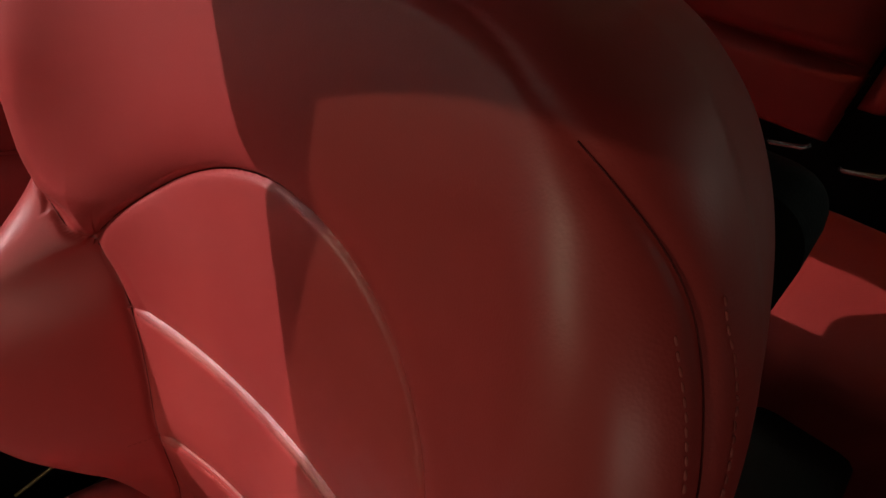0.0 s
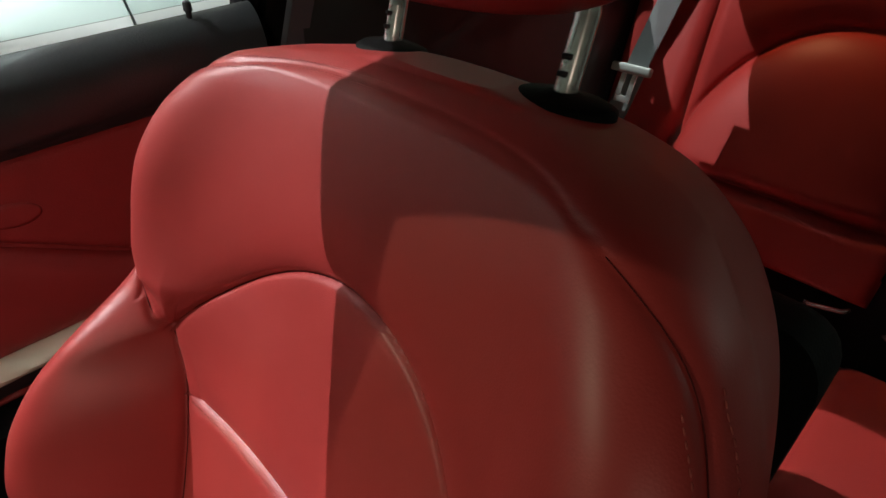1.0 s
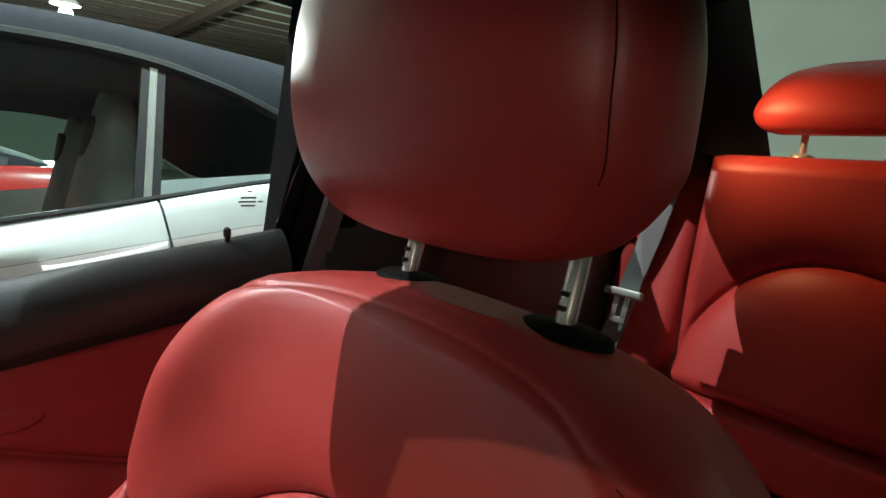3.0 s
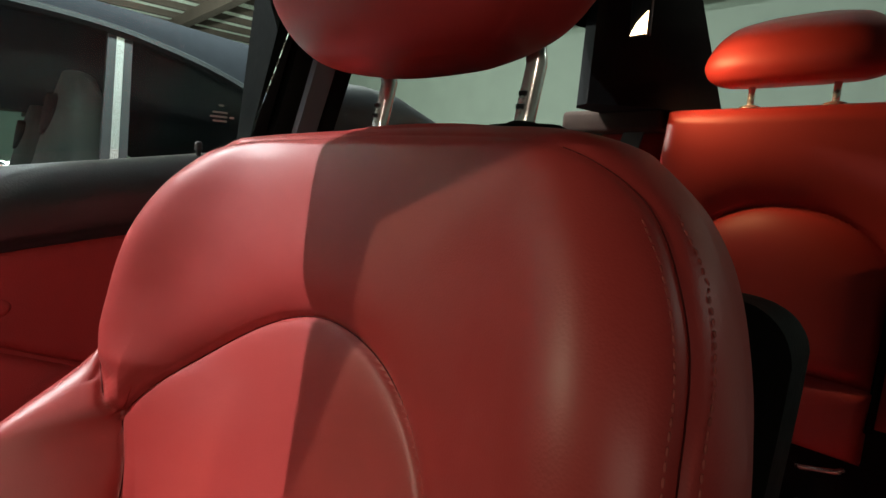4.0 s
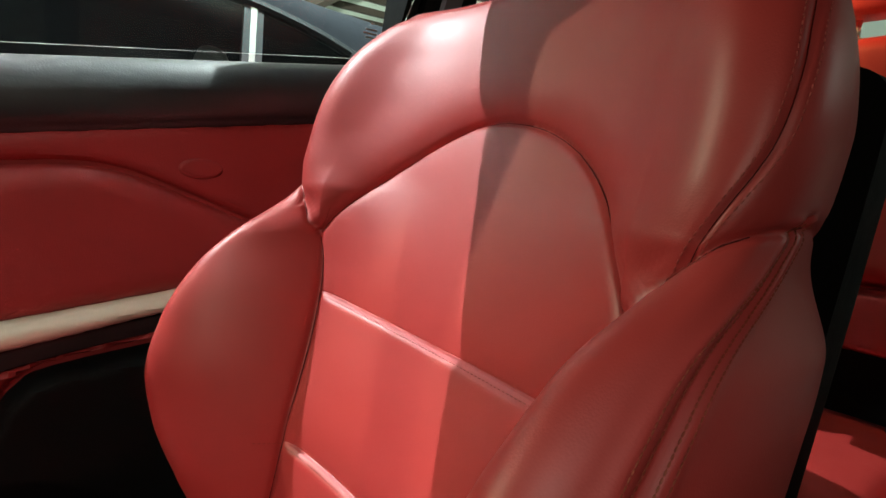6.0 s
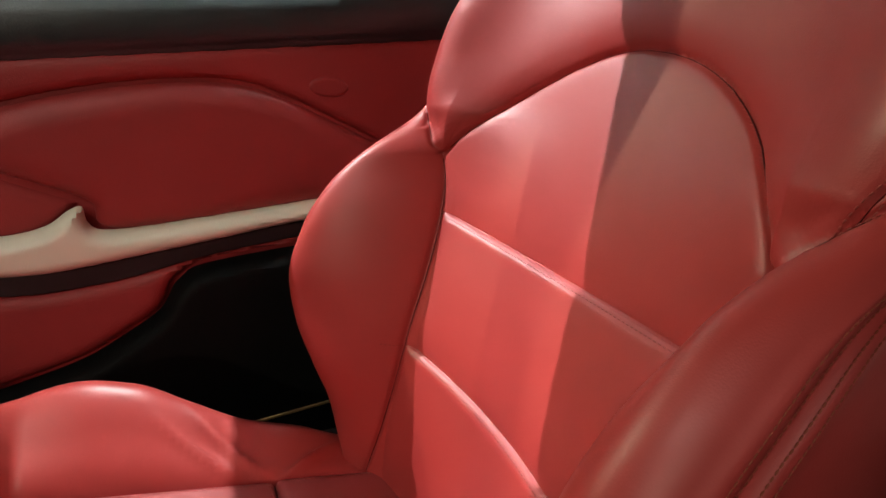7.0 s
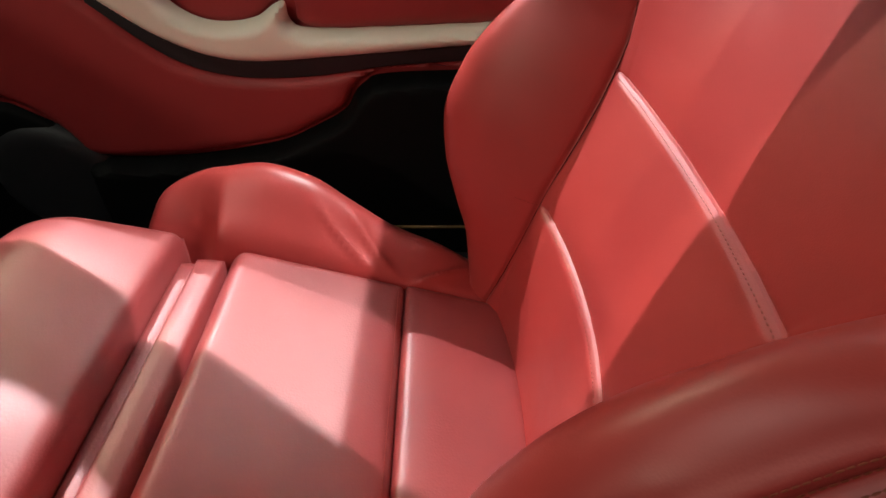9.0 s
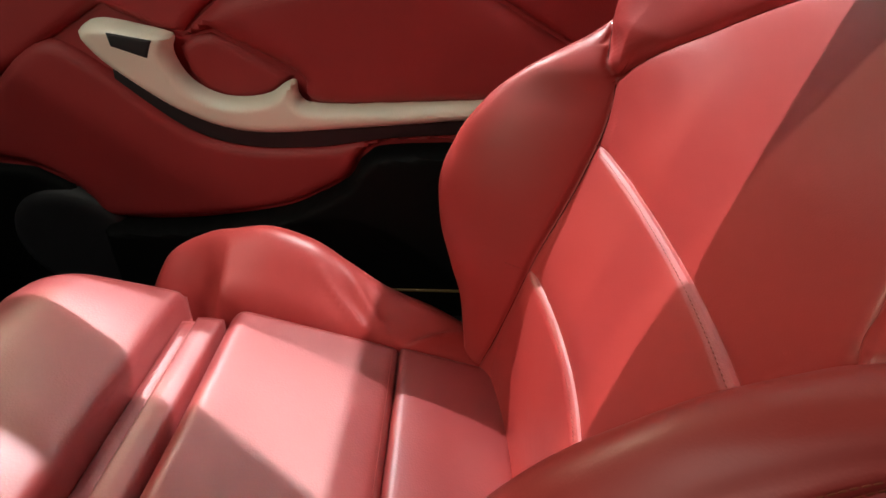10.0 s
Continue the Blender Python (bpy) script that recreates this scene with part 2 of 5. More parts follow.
Y_BACK = [(0.34, 0.12), (0.60, 0.19), (0.80, 0.262), (0.93, 0.300), (0.98, 0.305), (1.00, 0.300), (1.012, 0.290), (1.022, 0.268)]
X_INS = [(0.34, 0.165), (0.411, 0.160), (0.50, 0.144), (0.56, 0.136), (0.591, 0.137), (0.65, 0.144), (0.727, 0.160), (0.784, 0.184)]
# how far the edge of the insert stands before its middle
EDGE_Y = [(0.34, 0.016), (0.41, 0.020), (0.50, 0.021), (0.597, 0.022), (0.66, 0.020), (0.725, 0.023), (0.75, 0.027), (0.784, 0.034), (0.85, 0.034), (1.03, 0.03)]
ARCH_TOP, ARCH_LOW, ARCH_X = 0.896, 0.786, 0.183


def arch(x):
    return ARCH_LOW + (ARCH_TOP - ARCH_LOW) * np.power(np.maximum(0, 1 - np.power(np.minimum(np.abs(x) / ARCH_X, 1), np.where(x > 0, 2.1, 1.75))), 0.92)


def section(u, z):
    """Front seat backrest: place for cross parameter u (-8 .. 8) and height z."""
    a = np.abs(u)
    w = sp(z, HALF_W)
    ym, yc, yk = sp(z, Y_MID), sp(z, Y_CREST), sp(z, Y_BACK)
    k = np.clip(w / 0.245, 0, 1)
    xi = np.minimum(sp(z, X_INS + [(0.85, 0.165), (1.03, 0.15)]) * k, w * 0.75)
    xc = w - 0.030 * k
    up = np.clip((z - 0.775) / 0.075, 0, 1)
    up = up * up * (3 - 2 * up)
    xm = xi + (xc - xi) * 0.55
    yd = np.maximum(yc, ym - 0.070)
    bow = lambda x: ym + (yd - ym) * (x / np.maximum(xc, 1e-6)) ** 3.2
    ye = ym - sp(z, EDGE_Y)
    yedge = ye + up * (bow(xi) - ye)
    ymm = (1 - up) * (ye + (yc - ye) * 0.72) + up * bow(xm)
    xs = [-xi * 0.55, 0 * xi, xi * 0.55, xi, xm, xc, w, w + (0.007 - 0.025 * up) * k, w - (0.030 + 0.017 * up) * k, 0 * xi, -(w - (0.030 + 0.017 * up) * k)]
    ys = [ym, ym, ym, yedge, ymm, yc, yc + 0.035 * k + 0.1 * (yk - yc) * (1 - k), 0.45 * yc + 0.55 * yk + 0.01, yk - 0.012, yk, yk - 0.012]
    # the seam between insert and bolster is a crease: the two sides are curves of their own
    xs[2], ys[2] = xi - 0.5 * (xm - xi), yedge - 0.5 * (ymm - yedge)
    flat = np.clip(a / 2, 0, 1)
    x = np.where(a < 2, xi * flat, catmull(xs, a + 1))
    y = np.where(a < 2, ym + (yedge - ym) * flat**2.1, catmull(ys, a + 1))
    x2, y2 = shoulder(a, w, ym, yc, yk, k, xi)
    return np.sign(u) * (x + up * (x2 - x)), y + up * (y2 - y)


def shoulder(a, w, ym, yc, yk, k, xi):
    """Section of the upper part: a shallow dish with a broad round edge."""
    xa = w - 0.044 * k
    xc = w - 0.030 * k
    yd = np.maximum(yc, ym - 0.070)
    bow = lambda x: ym + (yd - ym) * (np.abs(x) / np.maximum(xc, 1e-6)) ** 3.2
    slope = 3.2 * (yd - ym) / np.maximum(xc, 1e-6) * (xa / np.maximum(xc, 1e-6)) ** 2.2
    run = 1 / np.sqrt(1 + slope**2)
    x1 = np.minimum(xi, xa * 0.8)
    x = np.where(a < 2, x1 * a / 2, x1 + (xa - x1) * (a - 2))
    y = bow(x)
    # rounded edge as one curve from the dish to the side
    t = np.clip((a - 3) / 2, 0, 1)
    ax, ay = xa, bow(xa)
    bx, by = w, yc + 0.048 * k
    cx1, cy1 = ax + 0.027 * k * run, ay + 0.027 * k * run * slope
    cx2, cy2 = bx, by - 0.036 * k
    b0, b1, b2, b3 = (1 - t) ** 3, 3 * t * (1 - t) ** 2, 3 * t**2 * (1 - t), t**3
    x = np.where(a > 3, b0 * ax + b1 * cx1 + b2 * cx2 + b3 * bx, x)
    y = np.where(a > 3, b0 * ay + b1 * cy1 + b2 * cy2 + b3 * by, y)
    f = np.clip(a - 5, 0, 1)
    x = np.where(a > 5, w - 0.025 * k * f**1.3, x)
    y = np.where(a > 5, by + (yk - 0.035 * k - by) * f, y)
    f = np.clip(a - 6, 0, 1)
    x = np.where(a > 6, w - 0.025 * k - 0.040 * k * (1 - np.sqrt(np.maximum(0, 1 - f**2))) - 0.006 * k * f, x)
    y = np.where(a > 6, yk - 0.035 * k + 0.035 * k * np.sin(f * np.pi / 2), y)
    f = np.clip(a - 7, 0, 1)
    return np.where(a > 7, (w - 0.071 * k) * (1 - f), x), y


def mirrored(pts):
    return [np.array(pts), np.array([(-p[0], p[1]) for p in pts])]


SEAM_ARCH = [(x, float(arch(np.array(x)))) for x in np.linspace(-ARCH_X, ARCH_X, 61)]
SEAM_OUT = curve2([(0.183, 0.786), (0.203, 0.811), (0.222, 0.830), (0.240, 0.839), (0.256, 0.842)], 8)
SEAM_INS = np.array([(float(sp(z, X_INS)), z) for z in np.linspace(0.34, 0.784, 60)])
SEAM_GUS = curve2([(0.206, 0.810), (0.220, 0.838), (0.229, 0.872), (0.2285, 0.91), (0.218, 0.950), (0.190, 0.982), (0.135, 1.000), (0.07, 1.007), (0.0, 1.009)], 8)
SEAM_Y = 0.093
Z_ROW_UP, Z_ROW_LOW = 0.727, 0.591
SIDE_U = 4.80
BACK_U = 6.8


SAG = 0.009


def row_seam(z0):
    return np.array([(x, z0 - SAG * (1 - (x / 0.155) ** 2)) for x in np.linspace(-0.160, 0.160, 31)])


ROW_UP, ROW_LOW = row_seam(Z_ROW_UP), row_seam(Z_ROW_LOW)


def panel_of(u, x, z):
    a, ax = np.abs(u), np.abs(x)
    low = np.where(ax < ARCH_X, arch(x), np.interp(ax, SEAM_OUT[:, 0], SEAM_OUT[:, 1]))
    low = np.where(a > SIDE_U, 0.842, low)
    gus_z = np.interp(ax, SEAM_GUS[::-1, 0][10:], SEAM_GUS[::-1, 1][10:], right=0)
    gus_x = np.interp(z, SEAM_GUS[:, 1][:34], SEAM_GUS[:, 0][:34])
    inside_gus = np.where(z < 0.958, ax < gus_x, z < gus_z) & (a < SIDE_U + 0.1)
    ins = (ax < sp(z, X_INS)) & (z <= ARCH_LOW) | (z > ARCH_LOW) & (z < arch(x)) & (ax < ARCH_X)
    up = np.interp(x, ROW_UP[:, 0], ROW_UP[:, 1])
    lo = np.interp(x, ROW_LOW[:, 0], ROW_LOW[:, 1])
    front = np.where(ins, np.where(z > up, 1, np.where(z > lo, 2, 3)), np.where(z > low, np.where(inside_gus, 4, 5), 6))
    return np.where(a > BACK_U, 8, np.where((a > SIDE_U) & (z < low), 7, front))


def build_backrest(seat):
    us = np.concatenate([np.linspace(0, 2, 90)[:-1], np.linspace(2, SIDE_U, 104)[:-1], np.linspace(SIDE_U, BACK_U, 34)[:-1], np.linspace(BACK_U, 8, 8)])
    us = np.concatenate([-us[:0:-1], us])
    zs = [0.34]
    while zs[-1] < 0.978:
        near = min(abs(zs[-1] - Z_ROW_UP), abs(zs[-1] - Z_ROW_LOW))
        zs.append(zs[-1] + (0.0008 if near < 0.008 else 0.0020 if zs[-1] > 0.56 else 0.0045))
    vs = np.concatenate([zs[:-1], 1.022 - 0.044 * (1 - np.linspace(0, 1, 40)) ** 1.6])
    U, Z = np.meshgrid(us, vs)
    U, Z = U.copy(), Z.copy()
    # rows of the mesh follow the curved cross seams
    flat_x = section(U.ravel(), Z.ravel())[0].reshape(U.shape)
    sag = -SAG * np.clip(1 - (flat_x / 0.155) ** 2, 0, 1)
    Z = Z + sag * (np.exp(-(((Z - Z_ROW_UP) / 0.035) ** 2)) + np.exp(-(((Z - Z_ROW_LOW) / 0.035) ** 2)))
    # the section curve has ten spans; the outer ones close the back
    def place(U, Z):
        x, y = section(U.ravel(), Z.ravel())
        return x.reshape(U.shape), y.reshape(U.shape)
    X, Y = place(U, Z)
    cu, cz, cx = (0.25 * (A[:-1, :-1] + A[1:, :-1] + A[:-1, 1:] + A[1:, 1:]) for A in (U, Z, X))
    ids = panel_of(cu, cx, cz)
    pad = np.pad(ids, 1, mode="edge")
    quads = np.stack([pad[:-1, :-1], pad[1:, :-1], pad[:-1, 1:], pad[1:, 1:]])
    border = quads.max(0) != quads.min(0)
    polys = [np.array(SEAM_ARCH)] + mirrored(SEAM_INS) + mirrored(SEAM_GUS)
    best = np.full(X.shape, 1e9)
    QX, QZ = X.copy(), Z.copy()
    for poly in polys[:-2]:
        d, qx, qz = near_polyline(X, Z, poly)
        m = d < best
        best, QX, QZ = np.where(m, d, best), np.where(m, qx, QX), np.where(m, qz, QZ)
    snap = border & (best < 0.0035) & (np.abs(U) < 4.2)
    x2, _ = place(U + 0.01, Z)
    dxdu = (x2 - X) / 0.01
    step = np.where(np.abs(dxdu) > 0.004, (QX - X) / np.where(np.abs(dxdu) > 0.004, dxdu, 1), 0)
    U = np.where(snap, U + np.clip(step, -0.03, 0.03), U)
    Z = np.where(snap, Z + np.clip(QZ - Z, -0.0018, 0.0018), Z)
    X, Y = place(U, Z)
    # even out the bends of the bolsters, then outward normals from neighbours
    ease = np.clip((np.abs(U) - 2.05) / 0.6, 0, 1) * np.clip((7.5 - np.abs(U)) / 1.0, 0, 1)
    high = np.clip((Z - 0.77) / 0.08, 0, 1)
    high = high * high * (3 - 2 * high)
    for k in range(150):
        m = ease[:, 1:-1] * (1.0 if k < 90 else high[:, 1:-1])
        for A in (X, Y):
            A[:, 1:-1] += 0.5 * m * (0.5 * (A[:, 2:] + A[:, :-2]) - A[:, 1:-1])
    # the outer seam runs in a valley between shoulder and bolster
    mid_u = U.shape[1] // 2
    outer = slice(mid_u, mid_u + int(np.argmin(np.abs(U[50, mid_u:] - 4.4))))
    deep = []
    for sx, sz in SEAM_OUT:
        i = int(np.argmin(np.abs(Z[:, mid_u] - sz)))
        deep.append(np.interp(sx, np.maximum.accumulate(X[i, outer]), Y[i, outer]))
    lift = np.clip(SEAM_Y - np.array(deep), 0, 0.05) * np.clip((len(SEAM_OUT) - 1 - np.arange(len(SEAM_OUT))) / 9, 0, 1)
    lift = np.convolve(np.pad(lift, 4, mode="edge"), np.ones(9) / 9, "valid")
    best, total, bed = np.full(X.shape, 1e9), np.zeros(X.shape), np.zeros(X.shape)
    for (sx, sz), rise_y in zip(SEAM_OUT, lift):
        d = np.hypot(np.abs(X) - sx, Z - sz)
        best = np.minimum(best, d)
        share = np.exp(-((d / 0.012) ** 2)) + 1e-9
        total, bed = total + share, bed + share * rise_y
    bed = bed / total
    above = Z > np.interp(np.abs(X), SEAM_OUT[:, 0], SEAM_OUT[:, 1])
    hold = np.clip((4.75 - np.abs(U)) / 0.5, 0, 1) * np.clip((np.abs(U) - 1.9) / 0.3, 0, 1)
    Y += bed * hold * np.exp(-((best / np.where(above, 0.020, 0.018)) ** 2))
    P = np.stack([X, Y, Z], -1)
    du, dv = np.gradient(P, axis=1), np.gradient(P, axis=0)
    N = np.cross(du, dv)
    N /= np.linalg.norm(N, axis=-1, keepdims=True) + 1e-12
    front = np.abs(U) < 6.4
    def dist(polys):
        best = np.full(X.shape, 1e9)
        for p in polys:
            best = np.minimum(best, near_polyline(X, Z, p)[0])
        return np.where(front, best, 1)
    d_row = np.where(np.abs(X) < sp(Z, X_INS) + 0.004, dist([ROW_UP, ROW_LOW]), 1)
    d_ins, d_arch = dist(mirrored(SEAM_INS)), dist([np.array(SEAM_ARCH)])
    d_out, d_gus = dist(mirrored(SEAM_OUT)), np.where(np.abs(U) < 4.9, dist(mirrored(SEAM_GUS)), 1)
    d_side = np.where(Z < 0.845, np.abs(np.abs(U) - SIDE_U) * 0.044, 1)
    inside = (np.abs(X) < sp(Z, X_INS)) & (Z < ARCH_LOW) | (Z >= ARCH_LOW) & (Z < arch(X))
    g = lambda d, w: np.exp(-(d / w) ** 2)
    fade = np.clip((6.4 - np.abs(U)) / 3.6, 0, 1)
    fade = fade * fade * (3 - 2 * fade)
    row_z = np.interp(X, ROW_UP[:, 0], ROW_UP[:, 1])
    lo_z = np.interp(X, ROW_LOW[:, 0], ROW_LOW[:, 1])
    d_up, d_lo = dist([ROW_UP]), dist([ROW_LOW])
    edge_in = np.minimum(d_ins, d_arch)
    rise_h = 0.0032 * (1 - np.exp(-edge_in / 0.006))
    # each panel sinks towards the seam below it and starts full at the seam above it
    sink = np.where(Z > row_z, np.exp(-d_up / 0.026), np.where(Z > lo_z, np.exp(-d_lo / 0.026) + 0.55 * np.exp(-((d_up / 0.0045) ** 2)), 0.55 * np.exp(-((d_lo / 0.0045) ** 2))))
    taper = np.clip(edge_in / 0.015, 0, 1)
    h = np.where(inside & front, rise_h - 0.0062 * np.minimum(sink, 1) * taper, 0.0)
    low = np.where(np.abs(X) < ARCH_X, arch(X), np.interp(np.abs(X), SEAM_OUT[:, 0], SEAM_OUT[:, 1]))
    low = np.where(np.abs(U) > SIDE_U, 0.842, low)
    upper = front & (Z > low)
    d_low = np.minimum(d_arch, d_out)
    h = h + np.where(upper, 0.013 * (1 - np.exp(-d_low / 0.015)) * fade, 0.0)
    h = h + np.where(front & ~inside & ~upper, 0.007 * (1 - np.exp(-np.minimum(d_ins, d_out) / 0.012)) * fade, 0.0)
    h -= 0.0010 * g(d_row, 0.0012) * np.clip(edge_in / 0.01, 0, 1) + 0.0030 * g(d_ins, 0.0018) + 0.0026 * g(d_arch, 0.0018) + 0.0022 * g(d_out, 0.0018)
    h -= 0.0012 * g(d_gus, 0.0012) + 0.0036 * g(d_side, 0.0024)
    h += 0.0003 * (g(d_gus - 0.0045, 0.0025) + 5.5 * g(d_side - 0.0050, 0.0032))
    gone = np.clip((1.019 - Z) / 0.02, 0, 1)
    h = h * gone
    # slight unevenness of the stuffing
    wob = np.sin(X * 31 + Z * 17) * np.sin(Z * 23 - X * 9) * 0.0003
    P = P + N * (h + np.where(front, wob, 0))[..., None]
    du, dv = np.gradient(P, axis=1), np.gradient(P, axis=0)
    N2 = np.cross(du, dv)
    N2 /= np.linalg.norm(N2, axis=-1, keepdims=True) + 1e-12
    names = {1: "upper_insert", 2: "middle_insert", 3: "lower_insert", 4: "shoulder_panel", 5: "shoulder_gusset", 6: "bolster_panel", 7: "bolster_side", 8: "back_shell"}
    for pid, name in names.items():
        for side in ((-1, 1) if pid in (6, 7) else (0,)):
            sel = ids == pid
            if side:
                sel = sel & (np.sign(cx) == side)
            bm = bmesh.new()
            made = {}
            for i, j in zip(*np.nonzero(sel)):
                q = []
                for a, b in ((i, j), (i, j + 1), (i + 1, j + 1), (i + 1, j)):
                    if (a, b) not in made:
                        made[a, b] = bm.verts.new(P[a, b].tolist())
                    q.append(made[a, b])
                bm.faces.new(q)
            ob = part(name, bm, BLACK if pid == 8 else RED, seat, "black plastic back cover" if pid == 8 else "")
            ob.data.normals_split_custom_set_from_vertices([tuple(N2[c]) for c in made])
    # lid of the top and the underside
    for row, name in ((-1, "top_cover"),):
        bm = bmesh.new()
        ring = [bm.verts.new(p.tolist()) for p in P[row]]
        bm.faces.new(ring)
        bmesh.ops.triangulate(bm, faces=bm.faces[:])
        part(name, bm, RED, seat)
    return P, N2, U, Z, X


def stitches(seat, line, spacing=0.0052, length=0.0036, radius=0.0006, thread=None):
    """Short threads along a line of places with their outward ways."""
    verts, faces = [], []
    acc = 0.0
    for (p, n), (q, _) in zip(line[:-1], line[1:]):
        d = q - p
        seg = d.length
        if seg < 1e-7:
            continue
        while acc < seg:
            c = p + d * (acc / seg) + n * 0.0004
            t, w = d.normalized(), d.normalized().cross(n).normalized()
            b = len(verts)
            for s, e in ((-0.5, 0.3), (-0.25, 1.0), (0.25, 1.0), (0.5, 0.3)):
                for ww, nn in ((-1, 0), (0, 1), (1, 0)):
                    verts.append((c + t * (s * length) + (w * ww + n * (nn * 1.2)) * (radius * e))[:])
            for k in range(3):
                for m in range(2):
                    o = b + 3 * k + m
                    faces.append((o, o + 3, o + 4, o + 1))
            acc += spacing
        acc -= seg
    name = "stitching"
    me = bpy.data.meshes.new(name)
    me.from_pydata(verts, [], faces)
    for f in me.polygons:
        f.use_smooth = True
    me.materials.append(thread or THREAD)
    ob = new(name, me)
    ob.parent = seat
    ob["label"] = "brown stitching" if thread else "pale red stitching"
    ob["kind"] = "stuff"
    return ob


def seat_line(grid, poly, side=0.0, along_u=None):
    """Places on the finished backrest along a seam, shifted sideways."""
    P, N, U, Z, X = grid
    out = []
    if along_u is not None:
        j = int(np.argmin(np.abs(U[50] - along_u)))
        last = int(np.searchsorted(P[:, j, 2], 0.842))
        for i in range(0, last):
            n = Vector(N[i, j])
            t = Vector(P[i + 1, j] - P[max(i - 1, 0), j]).normalized()
            out.append((Vector(P[i, j]) + t.cross(n) * side, n))
        return out
    mid = U.shape[1] // 2
    reach = int(np.argmin(np.abs(U[50] - 4.85))) - mid
    cols = slice(mid - reach, mid + reach + 1)
    for k, (x, z) in enumerate(poly):
        a, b = poly[max(k - 1, 0)], poly[min(k + 1, len(poly) - 1)]
        t2 = np.array(b) - np.array(a)
        t2 = t2 / (np.linalg.norm(t2) + 1e-9)
        x, z = x - t2[1] * side, z + t2[0] * side
        r = int(np.clip(np.searchsorted(Z[:, mid], z), 1, len(Z) - 1))
        j = mid - reach + int(np.argmin(np.abs(X[r, cols] - x)))
        i = int(np.clip(np.searchsorted(Z[:, j], z), 1, len(Z) - 1))
        f = float(np.clip((z - Z[i - 1, j]) / (Z[i, j] - Z[i - 1, j] + 1e-9), 0, 1))
        spot_at = []
        for q in (i - 1, i):
            base = np.maximum.accumulate(X[q, cols])
            spot_at.append([np.interp(x, base, P[q, cols, m]) for m in range(3)])
        p = np.array(spot_at[0]) * (1 - f) + np.array(spot_at[1]) * f
        out.append((Vector(p), Vector(N[i, j])))
    return out


def seam_cord(line, radius=0.0005):
    """A thin sunken cord in a seam."""
    raw = np.array([p[:] for p, _ in line])
    even = [np.convolve(np.pad(raw[:, m], 2, mode="edge"), np.ones(5) / 5, "valid") for m in range(3)]
    pts = [Vector(q) + n * 0.0003 for q, (_, n) in zip(zip(*even), line)]
    ob = part("seam", tube_bm(pts, radius, 5), SEAM, seat, "dark sunken seam")
    return ob


seat = tagged(empty("front_seat", (0, 0, 0)), "red leather sports seat with seamed insert and deep side bolsters", "car seat")
grid = build_backrest(seat)
for side in (-0.0024, 0.0024):
    stitches(seat, seat_line(grid, curve2(SEAM_GUS[2:40:3], 6), side), 0.0036, 0.0026, 0.0005)
    stitches(seat, seat_line(grid, curve2([(-p[0], p[1]) for p in SEAM_GUS[20::3]], 6), side), 0.0036, 0.0026, 0.00035)
for poly in [SEAM_ARCH] + mirrored(SEAM_INS) + [SEAM_OUT[:-6], [(-p[0], p[1]) for p in SEAM_OUT[:-6]]]:
    seam_cord(seat_line(grid, poly))
seam_cord(seat_line(grid, curve2(SEAM_GUS[3:46:2], 4)), 0.00028)
for row in (ROW_UP, ROW_LOW):
    stitches(seat, seat_line(grid, curve2(row[1:-1], 4), -0.0035), 0.0046, 0.0032, 0.0005)
for s in (-1, 1):
    for off in (-0.105, -0.065, 0.065, 0.105) if s > 0 else (0.07,):
        stitches(seat, seat_line(grid, None, 0.0, s * (SIDE_U + off)), 0.0030, 0.0026, 0.00042, THREAD_BROWN)


# black shell on the back of the backrest
rows = []
SHELL_TOP = np.concatenate([np.linspace(0.42, 0.91, 24), 0.936 - 0.026 * (1 - np.linspace(0, 1, 10)[1:]) ** 2])
for z in SHELL_TOP:
    y0 = float(sp(z, Y_BACK)) - 0.012
    end = math.sqrt(max(0.0, 1 - max(0.0, (z - 0.905) / 0.031) ** 2))
    t = 0.022 + 0.032 * end
    w = 0.196 + 0.028 * end - 0.10 * max(0, 0.60 - z)
    ring = [(-1, 0.0), (1, 0.0)] + [(0.93 + 0.07 * math.cos(a), 0.62 + 0.38 * math.sin(a)) for a in np.linspace(0, math.pi / 2, 7)] + [(-0.93 - 0.07 * math.sin(a), 0.62 + 0.38 * math.cos(a)) for a in np.linspace(0, math.pi / 2, 7)]
    rows.append([(x * w, y0 + yy * t, z) for x, yy in ring])
flat_shade(part("seat_back_shell", grid_bm(rows, closed_u=True, cap=True), BLACK_SOFT, seat, "black plastic shell on the seat's back"), 50)


# ---- front seat: cushion ----
def cushion_z(y):
    return 0.411 + 0.232 * (0.028 - np.asarray(y, float))


